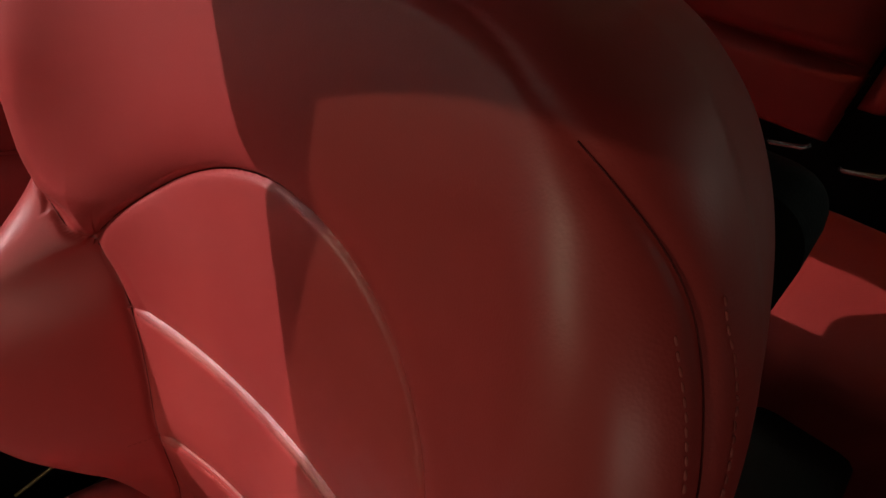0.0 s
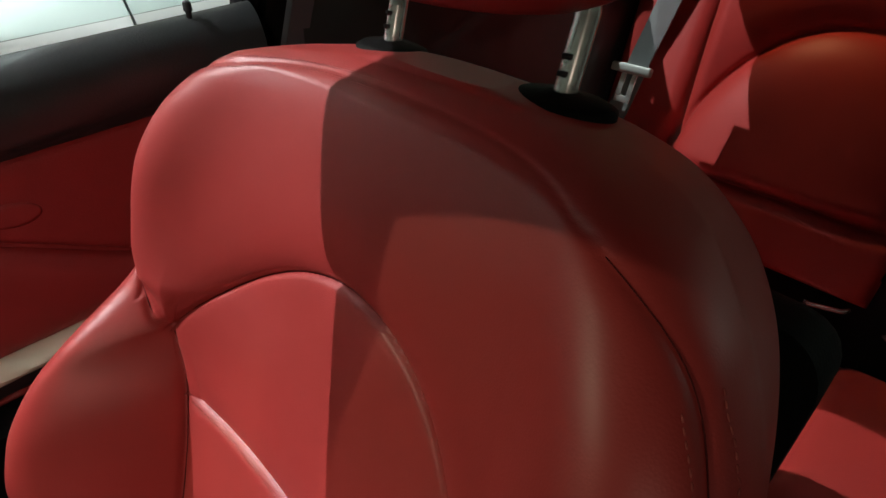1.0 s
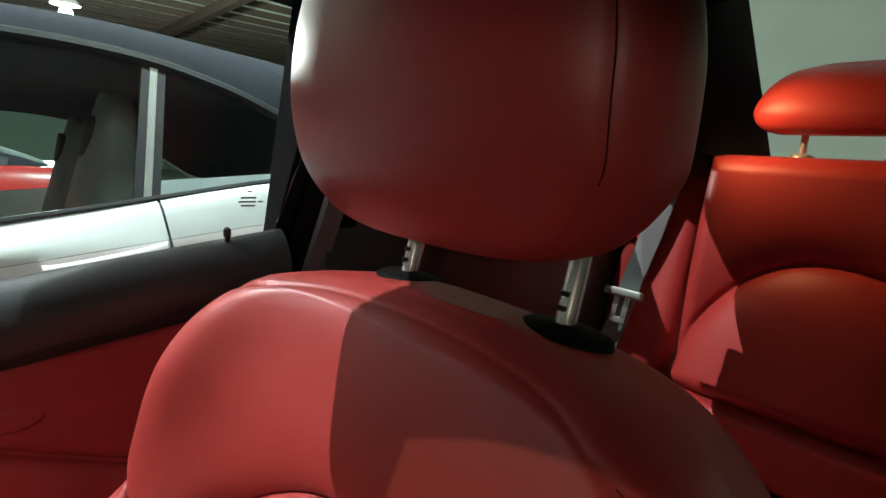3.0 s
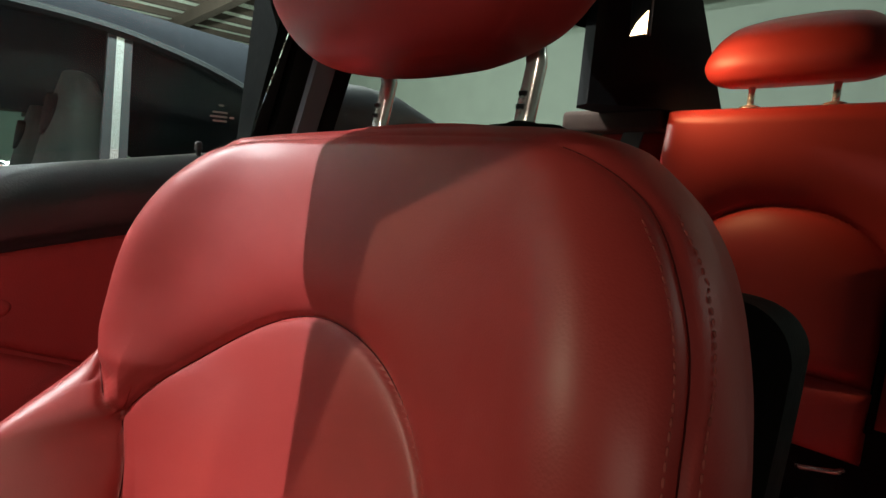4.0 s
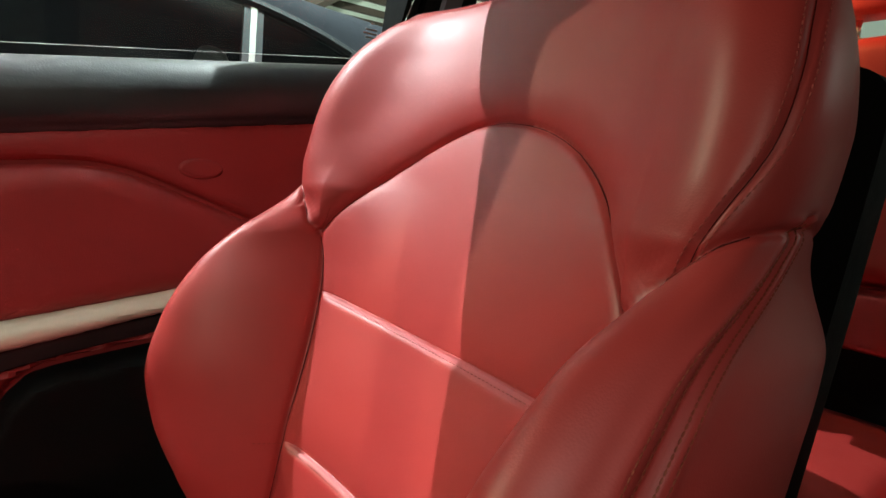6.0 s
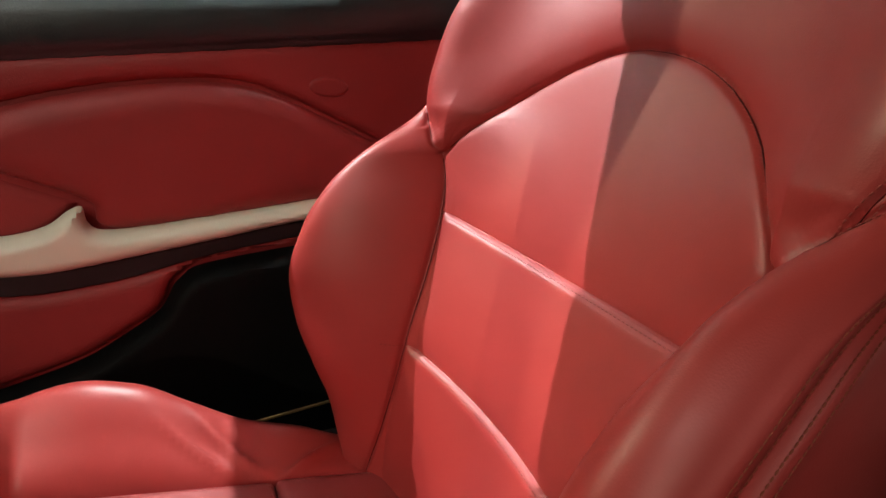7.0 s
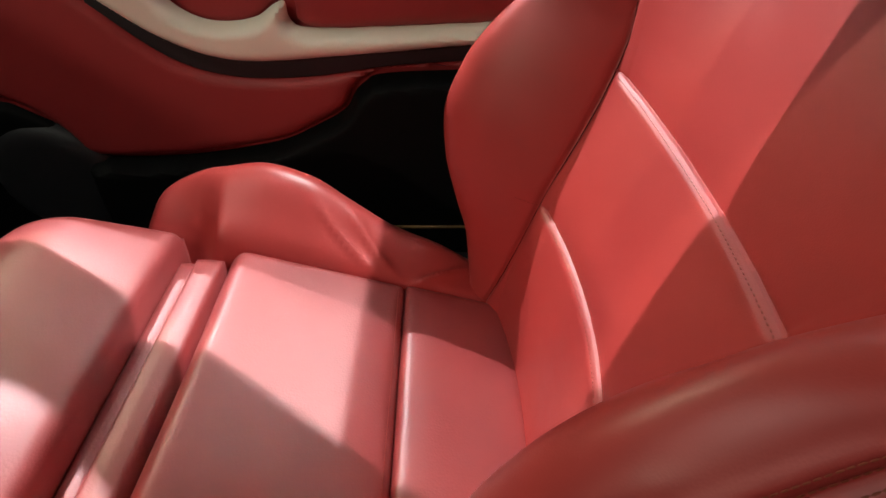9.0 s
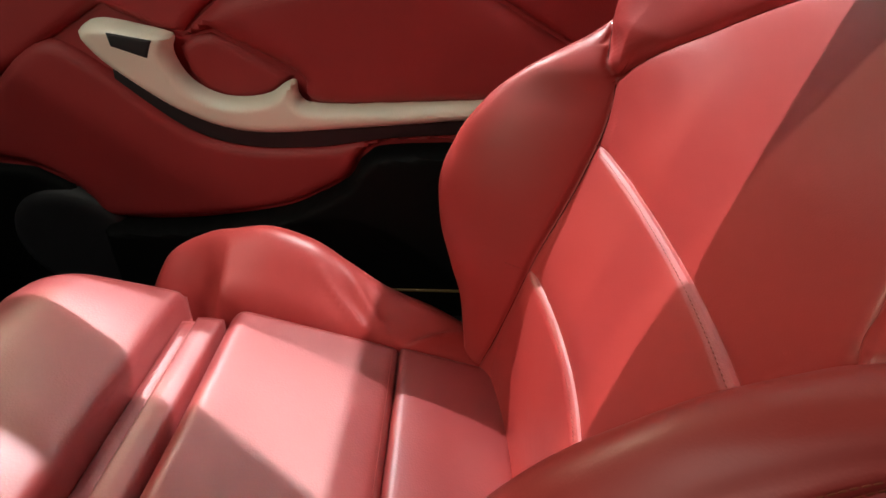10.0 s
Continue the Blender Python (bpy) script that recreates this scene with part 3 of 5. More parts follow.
def pad_bm(x0, x1, y0, y1, top, depth, nx=56, ny=40, r=0.02, puff=0.006, front_drop=0.0, seam=0.004):
    """An upholstered pad whose upper face follows top(x, y), with rolled edges."""
    fx = np.linspace(-1, 1, nx)
    fy = np.linspace(-1, 1, ny)
    rows = []
    for b in fy:
        row = []
        for a in fx:
            x = (x0 + x1) / 2 + a * (x1 - x0) / 2
            y = (y0 + y1) / 2 + b * (y1 - y0) / 2
            e = min((1 - abs(a)) * (x1 - x0) / 2, (1 - abs(b)) * (y1 - y0) / 2)
            t = min(1, e / r)
            z = float(top(x, y)) - r * (1 - math.sqrt(max(0, 1 - (1 - t) ** 2))) + puff * (1 - abs(a) ** 4) * (1 - abs(b) ** 4)
            row.append((x, y, z))
        rows.append(row)
    # skirt
    def skirt(p):
        return (p[0], p[1], p[2] - depth)
    rows = [[skirt(p) for p in rows[0]]] + rows + [[skirt(p) for p in rows[-1]]]
    rows = [[skirt(r_[0])] + r_ + [skirt(r_[-1])] for r_ in rows]
    return grid_bm(rows)


def cushion_top(x, y):
    front = max(0.0, (-0.272 - y) / 0.034)
    return cushion_z(y) - 0.006 * (1 - (x / 0.16) ** 2) - 0.05 * front**2.4


part("cushion_panel", pad_bm(-0.157, 0.157, -0.306, -0.091, cushion_top, 0.05, 60, 60, 0.012, 0.008), RED_WORN, seat, "worn red leather panel with fine creases")
part("cushion_rear_panel", pad_bm(-0.160, 0.160, -0.091, 0.055, cushion_top, 0.05, 60, 34, 0.012, 0.007), RED_WORN, seat)

def pad_line(x0, x1, y, z_of):
    return [(Vector((x, y, z_of(x))), Vector((0, 0, 1))) for x in np.linspace(x0, x1, 60)]


stitches(seat, pad_line(-0.148, 0.148, -0.098, lambda x: float(cushion_top(x, -0.098)) + 0.0004), 0.0042, 0.003, 0.0005)


BOL_Z = [(-0.425, 0.440), (-0.415, 0.468), (-0.395, 0.503), (-0.36, 0.526), (-0.323, 0.543), (-0.268, 0.554), (-0.217, 0.541), (-0.165, 0.506), (-0.108, 0.468), (-0.047, 0.446), (-0.005, 0.425), (0.05, 0.405)]


def bolster_bm(s):
    ys = np.concatenate([-0.425 + 0.03 * np.linspace(0, 1, 12)[:-1] ** 2, np.linspace(-0.395, 0.06, 70)])
    rows = []
    for y in ys:
        zb = float(sp(y, BOL_Z))
        zc = float(cushion_z(y)) - 0.012
        endf = float(np.clip((y + 0.425) / 0.05, 0, 1)) ** 0.5
        xin = 0.156 if y > -0.31 else 0.156 + 0.012 * min(1, (-0.31 - y) / 0.05)
        xo = xin + (0.275 - 0.02 * max(0, (y + 0.1) / 0.15) - xin) * (0.55 + 0.45 * endf)
        mid = xin + (xo - xin) * 0.5
        zin = zc if y > -0.31 else zc - (zc - 0.40) * min(1, (-0.31 - y) / 0.03)
        zin = min(zin, zb - 0.004)
        ctrl = [(xin, 0.34), (xin - 0.0, zin), (xin + (mid - xin) * 0.5, zin + (zb - zin) * 0.62), (mid + 0.008, zb), (xo - 0.012, zb - 0.030 * endf - 0.004), (xo, zb - 0.085 * endf - 0.02), (xo - 0.01, 0.34)]
        c = curve2(ctrl, 9)
        wr = np.zeros(len(c))
        if -0.2 < y < 0.0:
            k = np.linspace(0, 1, len(c))
            w1 = np.exp(-((y + 0.125 + 0.25 * (k - 0.3)) / 0.008) ** 2) * np.exp(-((k - 0.33) / 0.12) ** 2)
            w2 = np.exp(-((y + 0.060 - 0.30 * (k - 0.25)) / 0.007) ** 2) * np.exp(-((k - 0.30) / 0.11) ** 2)
            w3 = np.exp(-((y + 0.165 + 0.35 * (k - 0.3)) / 0.006) ** 2) * np.exp(-((k - 0.30) / 0.09) ** 2)
            wr = 0.009 * w1 + 0.013 * w2 + 0.008 * w3
        rows.append([(s * p[0], y, p[1] + w) for p, w in zip(c, wr)])
    return grid_bm(rows, cap=True)


for s in (-1, 1):
    part("cushion_bolster", bolster_bm(s), RED, seat)


def ext_top(x, y):
    z = 0.499 + 0.16 * (-0.361 - y) * 0.9
    f = max(0.0, (-0.455 - y))
    return z - 0.006 * abs(x / 0.16) ** 3 - 4.6 * f**2 if f < 0.09 else z - 0.006 - 4.6 * 0.0081 - 0.83 * (f - 0.09)


part("thigh_support", pad_bm(-0.172, 0.172, -0.585, -0.357, ext_top, 0.06, 60, 60, 0.014, 0.004), RED_WORN, seat, "red leather thigh support with rounded edges")
for y0, y1, z in ((-0.357, -0.336, 0.462), (-0.337, -0.305, 0.470)):
    part("bellows_fold", pad_bm(-0.150, 0.150, y0, y1, lambda x, y, z=z, y0=y0, y1=y1: z - 0.10 * abs(y - (y0 + y1) / 2), 0.05, 30, 14, 0.004, 0.001), RED_WORN, seat)
part("seat_base", box_bm(-0.23, 0.23, -0.40, 0.20, 0.20, 0.40, 0.02), BLACK, seat, "black plastic seat base")
part("side_cover", box_bm(-0.272, -0.24, -0.34, 0.16, 0.24, 0.40, 0.012), BLACK, seat, "black plastic side cover")
part("side_cover", box_bm(0.24, 0.272, -0.34, 0.16, 0.24, 0.40, 0.012), BLACK, seat, "black plastic side cover")
for x in (-0.17, 0.17):
    part("seat_rail", box_bm(x - 0.02, x + 0.02, -0.42, 0.25, 0.165, 0.21, 0.004), STEEL, seat)


# ---- head restraint ----
def headrest_rows(zs, half, yf, yb, power=2.6, n=96, cx=0.0, seam=None):
    rows = []
    for z in zs:
        w, f, b = float(sp(z, half)), float(sp(z, yf)), float(sp(z, yb))
        cy, d = (f + b) / 2, (b - f) / 2
        row = []
        for k in range(n):
            a = 2 * math.pi * k / n
            c, s_ = math.cos(a), math.sin(a)
            x = w * math.copysign(abs(c) ** (2 / power), c)
            y = cy + d * math.copysign(abs(s_) ** (2 / power), s_)
            if seam and y < cy:
                for line in (-seam * w, seam * w):
                    e = abs(x - line)
                    y += 0.0008 * math.exp(-((e / 0.0022) ** 2))
            row.append((cx + x, y, z))
        rows.append(row)
    return rows


HZ = np.concatenate([1.060 + 0.04 * np.linspace(0, 1, 18)[:-1] ** 2.0, np.linspace(1.100, 1.255, 36)[:-1], 1.295 - 0.04 * (1 - np.linspace(0, 1, 16)) ** 2])
H_HALF = [(1.060, 0.060), (1.064, 0.085), (1.074, 0.108), (1.09, 0.125), (1.115, 0.139), (1.15, 0.141), (1.18, 0.137), (1.22, 0.121), (1.26, 0.096), (1.285, 0.068), (1.295, 0.04)]
H_YF = [(1.060, 0.218), (1.064, 0.204), (1.074, 0.190), (1.10, 0.174), (1.15, 0.165), (1.21, 0.170), (1.26, 0.190), (1.285, 0.208), (1.295, 0.225)]
H_YB = [(1.060, 0.272), (1.075, 0.286), (1.10, 0.294), (1.20, 0.288), (1.26, 0.268), (1.295, 0.250)]
headrest = part("headrest_pad", grid_bm(headrest_rows(HZ, H_HALF, H_YF, H_YB, 2.5, 420, 0, 0.91), closed_u=True, cap=True), RED, seat, "padded red leather headrest")
for s in (-1, 1):
    line = []
    for z in np.linspace(1.105, 1.285, 60):
        w, f, b = float(sp(z, H_HALF)), float(sp(z, H_YF)), float(sp(z, H_YB))
        line.append((s * 0.91 * w, (f + b) / 2 - (b - f) / 2 * (1 - 0.91**2.5) ** 0.4 + 0.0004, z))
    part("seam", tube_bm(line, 0.0004, 6), SEAM, headrest, "dark sunken seam")
for x in (-0.0725, 0.0725):
    part("headrest_post", tube_bm([(x, 0.256, 0.99), (x, 0.264, 1.03), (x, 0.271, 1.06), (x, 0.262, 1.10)], 0.0065, 16), CHROME, headrest, "chrome headrest post")
    col = []
    for z, w, d in ((1.008, 0.031, 0.020), (1.0195, 0.0310, 0.020), (1.0220, 0.026, 0.015), (1.0230, 0.012, 0.009), (1.0245, 0.007, 0.007)):
        col.append([(x + w * math.cos(a), 0.261 + d * math.sin(a), z) for a in np.linspace(0, 2 * math.pi, 24, endpoint=False)])
    part("post_collar", grid_bm(col, closed_u=True, cap=True), BLACK_SOFT, seat, "black plastic post collar")
    for k in range(2):
        part("post_notch", box_bm(x - 0.0025, x + 0.0025, 0.2565 + 0.002 * k, 0.261 + 0.002 * k, 1.032 + 0.008 * k, 1.0345 + 0.008 * k), BLACK, seat)


# ---- door beside the seat ----
door = tagged(empty("car_door_lining", (-0.38, 0, 0.6)), "red leather door lining with silver pull handle and black top", "car door")


def door_part(name, bm, mat, label="", smooth=True, over=None):
    ob = part(name, bm, mat, None, label, smooth)
    ob.parent = over or door
    if over is None:
        ob.matrix_parent_inverse = Matrix.Translation((-0.38, 0, 0.6)).inverted()
    flat_shade(ob, 40)
    return ob


def rise(y):
    return 0.130 * y


def belt_rows():
    prof = curve2([(-0.425, 0.940), (-0.414, 0.962), (-0.398, 0.966), (-0.380, 0.953), (-0.367, 0.930), (-0.366, 0.905), (-0.372, 0.892), (-0.384, 0.882), (-0.44, 0.878)], 6)
    return [[(p[0], y, p[1] + rise(y)) for p in prof] for y in np.linspace(-0.95, 0.305, 40)]


door_part("top_roll", grid_bm(belt_rows(), cap=True), BLACK_ROLL, "black grained top roll")
lower = [(-0.95, 0.20), (0.32, 0.20), (0.32, 0.915), (-0.95, 0.75)]
door_part("door_board", prism_bm(lower, -0.46, -0.382, 0.004), RED_DOOR, "dark red door board")
# unseen skin, added so the white car's paint doesn't mirror the red board
door_part("added_outer_skin", prism_bm([(-0.95, 0.22), (0.32, 0.22), (0.32, 0.93), (-0.95, 0.78)], -0.480, -0.464, 0.003), GREY_PAINT, "dark grey outer skin, unseen, added to keep red out of reflections")
ARM_TOP = [(-0.40, 0.735), (-0.385, 0.752), (-0.362, 0.772), (-0.327, 0.797), (-0.229, 0.823), (-0.135, 0.835), (-0.076, 0.834), (-0.025, 0.819), (0.044, 0.789), (0.09, 0.768), (0.20, 0.72)]
ARM_LOW = [(0.20, 0.712), (0.018, 0.690), (-0.13, 0.672), (-0.20, 0.664), (-0.228, 0.664), (-0.246, 0.674), (-0.253, 0.700), (-0.321, 0.730), (-0.364, 0.748)]
arm_poly = [tuple(p) for p in curve2(ARM_TOP, 5)] + [tuple(p) for p in curve2(ARM_LOW, 5)]


def puffed(poly, x0, height, roll, cell=0.006):
    """A padded panel: outline in y-z, swelling towards the cabin."""
    ring = np.array(poly + [poly[0]])
    ys, zs = ring[:, 0], ring[:, 1]
    gy, gz = np.arange(ys.min() - 2 * cell, ys.max() + 2 * cell, cell), np.arange(zs.min() - 2 * cell, zs.max() + 2 * cell, cell)
    Yg, Zg = np.meshgrid(gy, gz)
    d, qy, qz = near_polyline(Yg, Zg, [tuple(p) for p in ring])
    ins = np.zeros(Yg.shape, bool)
    for (ay, az), (by, bz) in zip(ring[:-1], ring[1:]):
        c = (az > Zg) != (bz > Zg)
        yc = ay + (Zg - az) * (by - ay) / (bz - az + 1e-12)
        ins ^= c & (Yg < yc)
    Yg, Zg = np.where(ins, Yg, qy), np.where(ins, Zg, qz)
    t = np.clip(np.where(ins, d, 0) / roll, 0, 1)
    Xg = x0 + height * np.sqrt(np.maximum(0, 1 - (1 - t) ** 2))
    bm = bmesh.new()
    made = {}
    for i in range(Yg.shape[0] - 1):
        for j in range(Yg.shape[1] - 1):
            cs = ((i, j), (i, j + 1), (i + 1, j + 1), (i + 1, j))
            if any(ins[c] for c in cs):
                for c in cs:
                    if c not in made:
                        made[c] = bm.verts.new((float(Xg[c]), float(Yg[c]), float(Zg[c])))
                bm.faces.new([made[c] for c in cs])
    bmesh.ops.remove_doubles(bm, verts=bm.verts[:], dist=0.0008)
    bmesh.ops.recalc_face_normals(bm, faces=bm.faces[:])
    if sum(f.normal.x for f in bm.faces) < 0:
        bmesh.ops.reverse_faces(bm, faces=bm.faces[:])
    return bm


door_part("arm_panel", puffed(arm_poly, -0.381, 0.020, 0.030), RED_DOOR, "padded red leather arm panel")
upper_poly = [(-0.75, 0.797)] + [(0.32, 0.926)] + [(0.32, 0.70)] + [(p[0], p[1] + 0.005) for p in curve2(ARM_TOP, 5)[::-1]] + [(-0.43, 0.74), (-0.50, 0.765), (-0.60, 0.70), (-0.75, 0.60)]
upper_panel = door_part("upper_panel", puffed(upper_poly, -0.3815, 0.010, 0.012), RED_DOOR, "red leather upper panel")
fore_poly = [(-0.390, 0.735), (-0.364, 0.742), (-0.321, 0.722), (-0.262, 0.697), (-0.275, 0.684), (-0.30, 0.662), (-0.34, 0.655), (-0.38, 0.664), (-0.40, 0.690), (-0.408, 0.72)]
door_part("grip_recess", puffed(fore_poly, -0.3815, 0.006, 0.012), RED_DOOR)
TR_TOP = [(-0.526, 0.735), (-0.512, 0.746), (-0.489, 0.750), (-0.450, 0.746), (-0.417, 0.741), (-0.409, 0.735), (-0.414, 0.716), (-0.398, 0.684), (-0.364, 0.666), (-0.327, 0.665), (-0.293, 0.674), (-0.273, 0.689), (-0.258, 0.694), (-0.254, 0.674), (-0.230, 0.665), (-0.124, 0.676), (-0.005, 0.691), (0.20, 0.716)]
TR_LOW = [(0.20, 0.690), (-0.017, 0.663), (-0.108, 0.648), (-0.20, 0.633), (-0.294, 0.619), (-0.356, 0.621), (-0.413, 0.639), (-0.460, 0.666), (-0.503, 0.697), (-0.524, 0.722)]
trim_poly = [tuple(p) for p in curve2(TR_TOP, 4)] + [tuple(p) for p in curve2(TR_LOW, 4)]
trim = door_part("pull_handle", puffed(trim_poly, -0.374, 0.026, 0.016, 0.004), SILVER, "satin silver pull handle strip")
door_part("handle_opening", prism_bm([(-0.482, 0.738), (-0.428, 0.733), (-0.437, 0.711), (-0.480, 0.722)], -0.37, -0.3465, 0.003), BLACK, "black recess of the door opener", over=trim)
# the dark gap below the pull handle, its shade laid on as a black strip
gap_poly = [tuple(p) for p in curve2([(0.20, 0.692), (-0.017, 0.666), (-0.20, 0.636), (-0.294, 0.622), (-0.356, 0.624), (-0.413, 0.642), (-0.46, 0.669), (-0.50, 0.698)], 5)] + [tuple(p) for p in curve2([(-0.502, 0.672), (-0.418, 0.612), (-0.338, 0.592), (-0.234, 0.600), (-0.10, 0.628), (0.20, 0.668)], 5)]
door_part("shadow_gap", prism_bm(gap_poly, -0.40, -0.3735, 0.002), BLACK, "black strip standing in for the shaded gap under the handle")
low_poly = [tuple(p) for p in curve2([(0.20, 0.668), (-0.10, 0.629), (-0.234, 0.601), (-0.338, 0.593), (-0.418, 0.613), (-0.52, 0.690), (-0.585, 0.715), (-0.66, 0.66), (-0.75, 0.56)], 5)] + [tuple(p) for p in curve2([(-0.75, 0.535), (-0.691, 0.538), (-0.646, 0.529), (-0.605, 0.502), (-0.585, 0.480), (-0.566, 0.452), (-0.48, 0.458), (-0.394, 0.472), (-0.289, 0.500), (-0.236, 0.528), (-0.190, 0.560), (-0.168, 0.600), (-0.10, 0.622), (0.20, 0.648)], 5)]
door_part("lower_panel", puffed(low_poly, -0.381, 0.014, 0.018), RED_DOOR, "red leather lower panel")
pocket = [tuple(p) for p in curve2([(-0.568, 0.447), (-0.48, 0.453), (-0.394, 0.467), (-0.289, 0.495), (-0.236, 0.523), (-0.190, 0.555), (-0.165, 0.594), (-0.10, 0.616), (0.25, 0.650)], 5)] + [(0.25, 0.22), (-0.568, 0.22)]
door_part("door_pocket", puffed(pocket, -0.381, 0.040, 0.012), BLACK_SOFT, "black plastic map pocket")
ring = [(-0.63 + 0.10 * math.cos(a), 0.40 + 0.10 * math.sin(a)) for a in np.linspace(0, 2 * math.pi, 40, endpoint=False)]
door_part("speaker_grille", puffed(ring, -0.381, 0.020, 0.03), BLACK, "black round loudspeaker grille")
front_black = [(-0.95, 0.22), (-0.57, 0.22), (-0.575, 0.46), (-0.61, 0.50), (-0.66, 0.525), (-0.95, 0.53)]
door_part("front_trim", puffed(front_black, -0.381, 0.012, 0.02), BLACK_SOFT)
oval = [(0.025 + 0.026 * math.cos(a), 0.838 + 0.013 * math.sin(a)) for a in np.linspace(0, 2 * math.pi, 32, endpoint=False)]
door_part("airbag_tag", puffed(oval, -0.372, 0.003, 0.006, 0.002), RED_DOOR, "small oval embossed tag", over=upper_panel)
door_part("lock_pin", grid_bm([[(-0.395 + r * math.cos(a), 0.236 + r * math.sin(a), z - 0.008) for a in np.linspace(0, 2 * math.pi, 16, endpoint=False)] for z, r in ((0.985, 0.008), (0.998, 0.0075), (0.9985, 0.0030), (1.008, 0.0030), (1.010, 0.0046), (1.018, 0.0042), (1.020, 0.002))], closed_u=True, cap=True), BLACK, "black lock pin")

# window glass of the door, with its etched mark
glass = [(-0.95, 0.86), (0.30, 1.015), (0.335, 1.20), (0.36, 1.33), (-0.05, 1.34), (-0.45, 1.22), (-0.95, 0.98)]
bm = bmesh.new()
lean = lambda z: -0.414 + 0.42 * max(0, z - 0.98)
vf = [bm.verts.new((lean(z), y, z)) for y, z in glass]
vb = [bm.verts.new((lean(z) - 0.004, y, z)) for y, z in glass]
bm.faces.new(vf), bm.faces.new(vb[::-1])
for i in range(len(glass)):
    k = (i + 1) % len(glass)
    bm.faces.new((vf[i], vb[i], vb[k], vf[k]))
bmesh.ops.recalc_face_normals(bm, faces=bm.faces[:])
pane = door_part("window_pane", bm, GLASS, "clear side window glass", smooth=False)
pane.visible_shadow = False

for k, (dy, dz, w) in enumerate(((0.0, 0.016, 0.006), (0.0, 0.008, 0.018), (-0.001, 0.003, 0.021), (0.001, -0.002, 0.017), (0.015, 0.003, 0.006))):
    y0, z0 = 0.258 + dy, 1.040 + dz
    x0 = lean(z0) + 0.0006
    bm = bmesh.new()
    q = [bm.verts.new((lean(z0 + b) + 0.0008, y0 + a, z0 + b)) for a, b in ((-w / 2, -0.0011), (w / 2, -0.0011), (w / 2, 0.0011), (-w / 2, 0.0011))]
    bm.faces.new(q)
    door_part("etched_mark", bm, PALE_PLASTIC, "grey etched glass mark", smooth=False, over=pane)

# ---- body of the car around the seat ----
shell = tagged(empty("coupe_cabin", (0, 0, 0.1)), "black lined cabin of a coupe with pillars and an unseen roof", "car body")


def shell_part(name, bm, mat, label="", angle=40):
    ob = part(name, bm, mat, None, label)
    ob.parent = shell
    ob.matrix_parent_inverse = Matrix.Translation((0, 0, 0.1)).inverted()
    return flat_shade(ob, angle)


# unseen roof rail, laid on the shadow plane of LAMP_SIDE_FRONT
def rail_x(y, z):
    return (0.286 + 0.357 * y - 0.398 * z) / 0.845


def pillar_x(y, z):
    """Inner edge of the unseen windscreen pillar, on LAMP_AHEAD's shadow plane."""
    return (-0.0043 + 0.496 * y - 0.067 * z) / 0.865


RAIL = [(-0.52, -0.95, 0.97)]
for y, z in ((-0.70, 1.085), (-0.55, 1.150), (-0.415, 1.205), (-0.25, 1.265), (-0.10, 1.305), (0.05, 1.318), (0.20, 1.290), (0.35, 1.275)):
    RAIL.append((rail_x(y, z), y, z))
RAIL += [(-0.15, 0.50, 1.295), (-0.22, 0.70, 1.350), (-0.28, 0.86, 1.39), (-0.29, 1.00, 1.41), (-0.28, 1.14, 1.43)]
edge = curve2(RAIL, 8)
outer = [(p[0] - 0.004, p[1], p[2] + 0.03) for p in edge]
MIRROR_X = 0.36
far = [(2 * MIRROR_X - p[0], p[1], p[2]) for p in edge]
HEADER = 30
# roof and rails stay out of view; they block and shape the lamp light
rows = []
for i in range(HEADER, len(edge)):
    a, b = edge[i], far[i]
    crown = [(a[0] + (b[0] - a[0]) * f, a[1], a[2] + 0.012 + 0.05 * math.sin(math.pi * f)) for f in np.linspace(0, 1, 61)]
    rows.append([tuple(a)] + crown + [tuple(b)])
# the unseen roof's front edge sweeps forward at rounded windscreen corners to shape LAMP_AHEAD's shadow
front_row = []
for p, f in zip(rows[0], [0, *np.linspace(0, 1, 61), 1]):
    e = min(f, 1 - f)
    g = 0.004 + 0.075 * max(0, 1 - e / 0.145) ** 2
    front_row.append((p[0], p[1] - g, p[2] - 0.42 * g))
rows.insert(0, front_row)
roof = grid_bm(rows)
shell_part("unseen_roof", roof, HEADLINER, "dark roof, unseen, placed to block lamp light")
for side in (edge, far):
    s = 1 if side is edge else -1
    rows = []
    for p in side:
        k = min(1.0, max(0.0, (-0.27 - p[1]) / 0.04)) if s > 0 else 0.0
        wide = 0.075 + k * (max(0.024, pillar_x(p[1] - 0.012, p[2] + 0.012) - p[0]) - 0.075)
        rows.append([(p[0], p[1], p[2]), (p[0] + s * wide, p[1] - 0.012, p[2] + 0.012), (p[0] + s * (wide + 0.002), p[1] - 0.02, p[2] + 0.030), (p[0] - s * 0.012, p[1] - 0.01, p[2] + 0.055), (p[0] - s * 0.011, p[1], p[2] + 0.02)])
    shell_part("unseen_roof_rail", grid_bm(rows, closed_u=True, cap=True), HEADLINER, "black roof rail and windscreen pillar, unseen, placed to shape the shadows")
# unseen panel from the roof rail outward, added to shade the rear cushions
rows = []
for y in np.linspace(0.165, 0.44, 12):
    out_x = -0.459 - 0.137 * ((y + 0.44) / 0.73 - 0.839)
    in_x = rail_x(y, 1.30)
    rows.append([(in_x, y, 1.318), (in_x, y, 1.330), (out_x - 0.004, y, 1.312), (out_x, y, 1.300)])
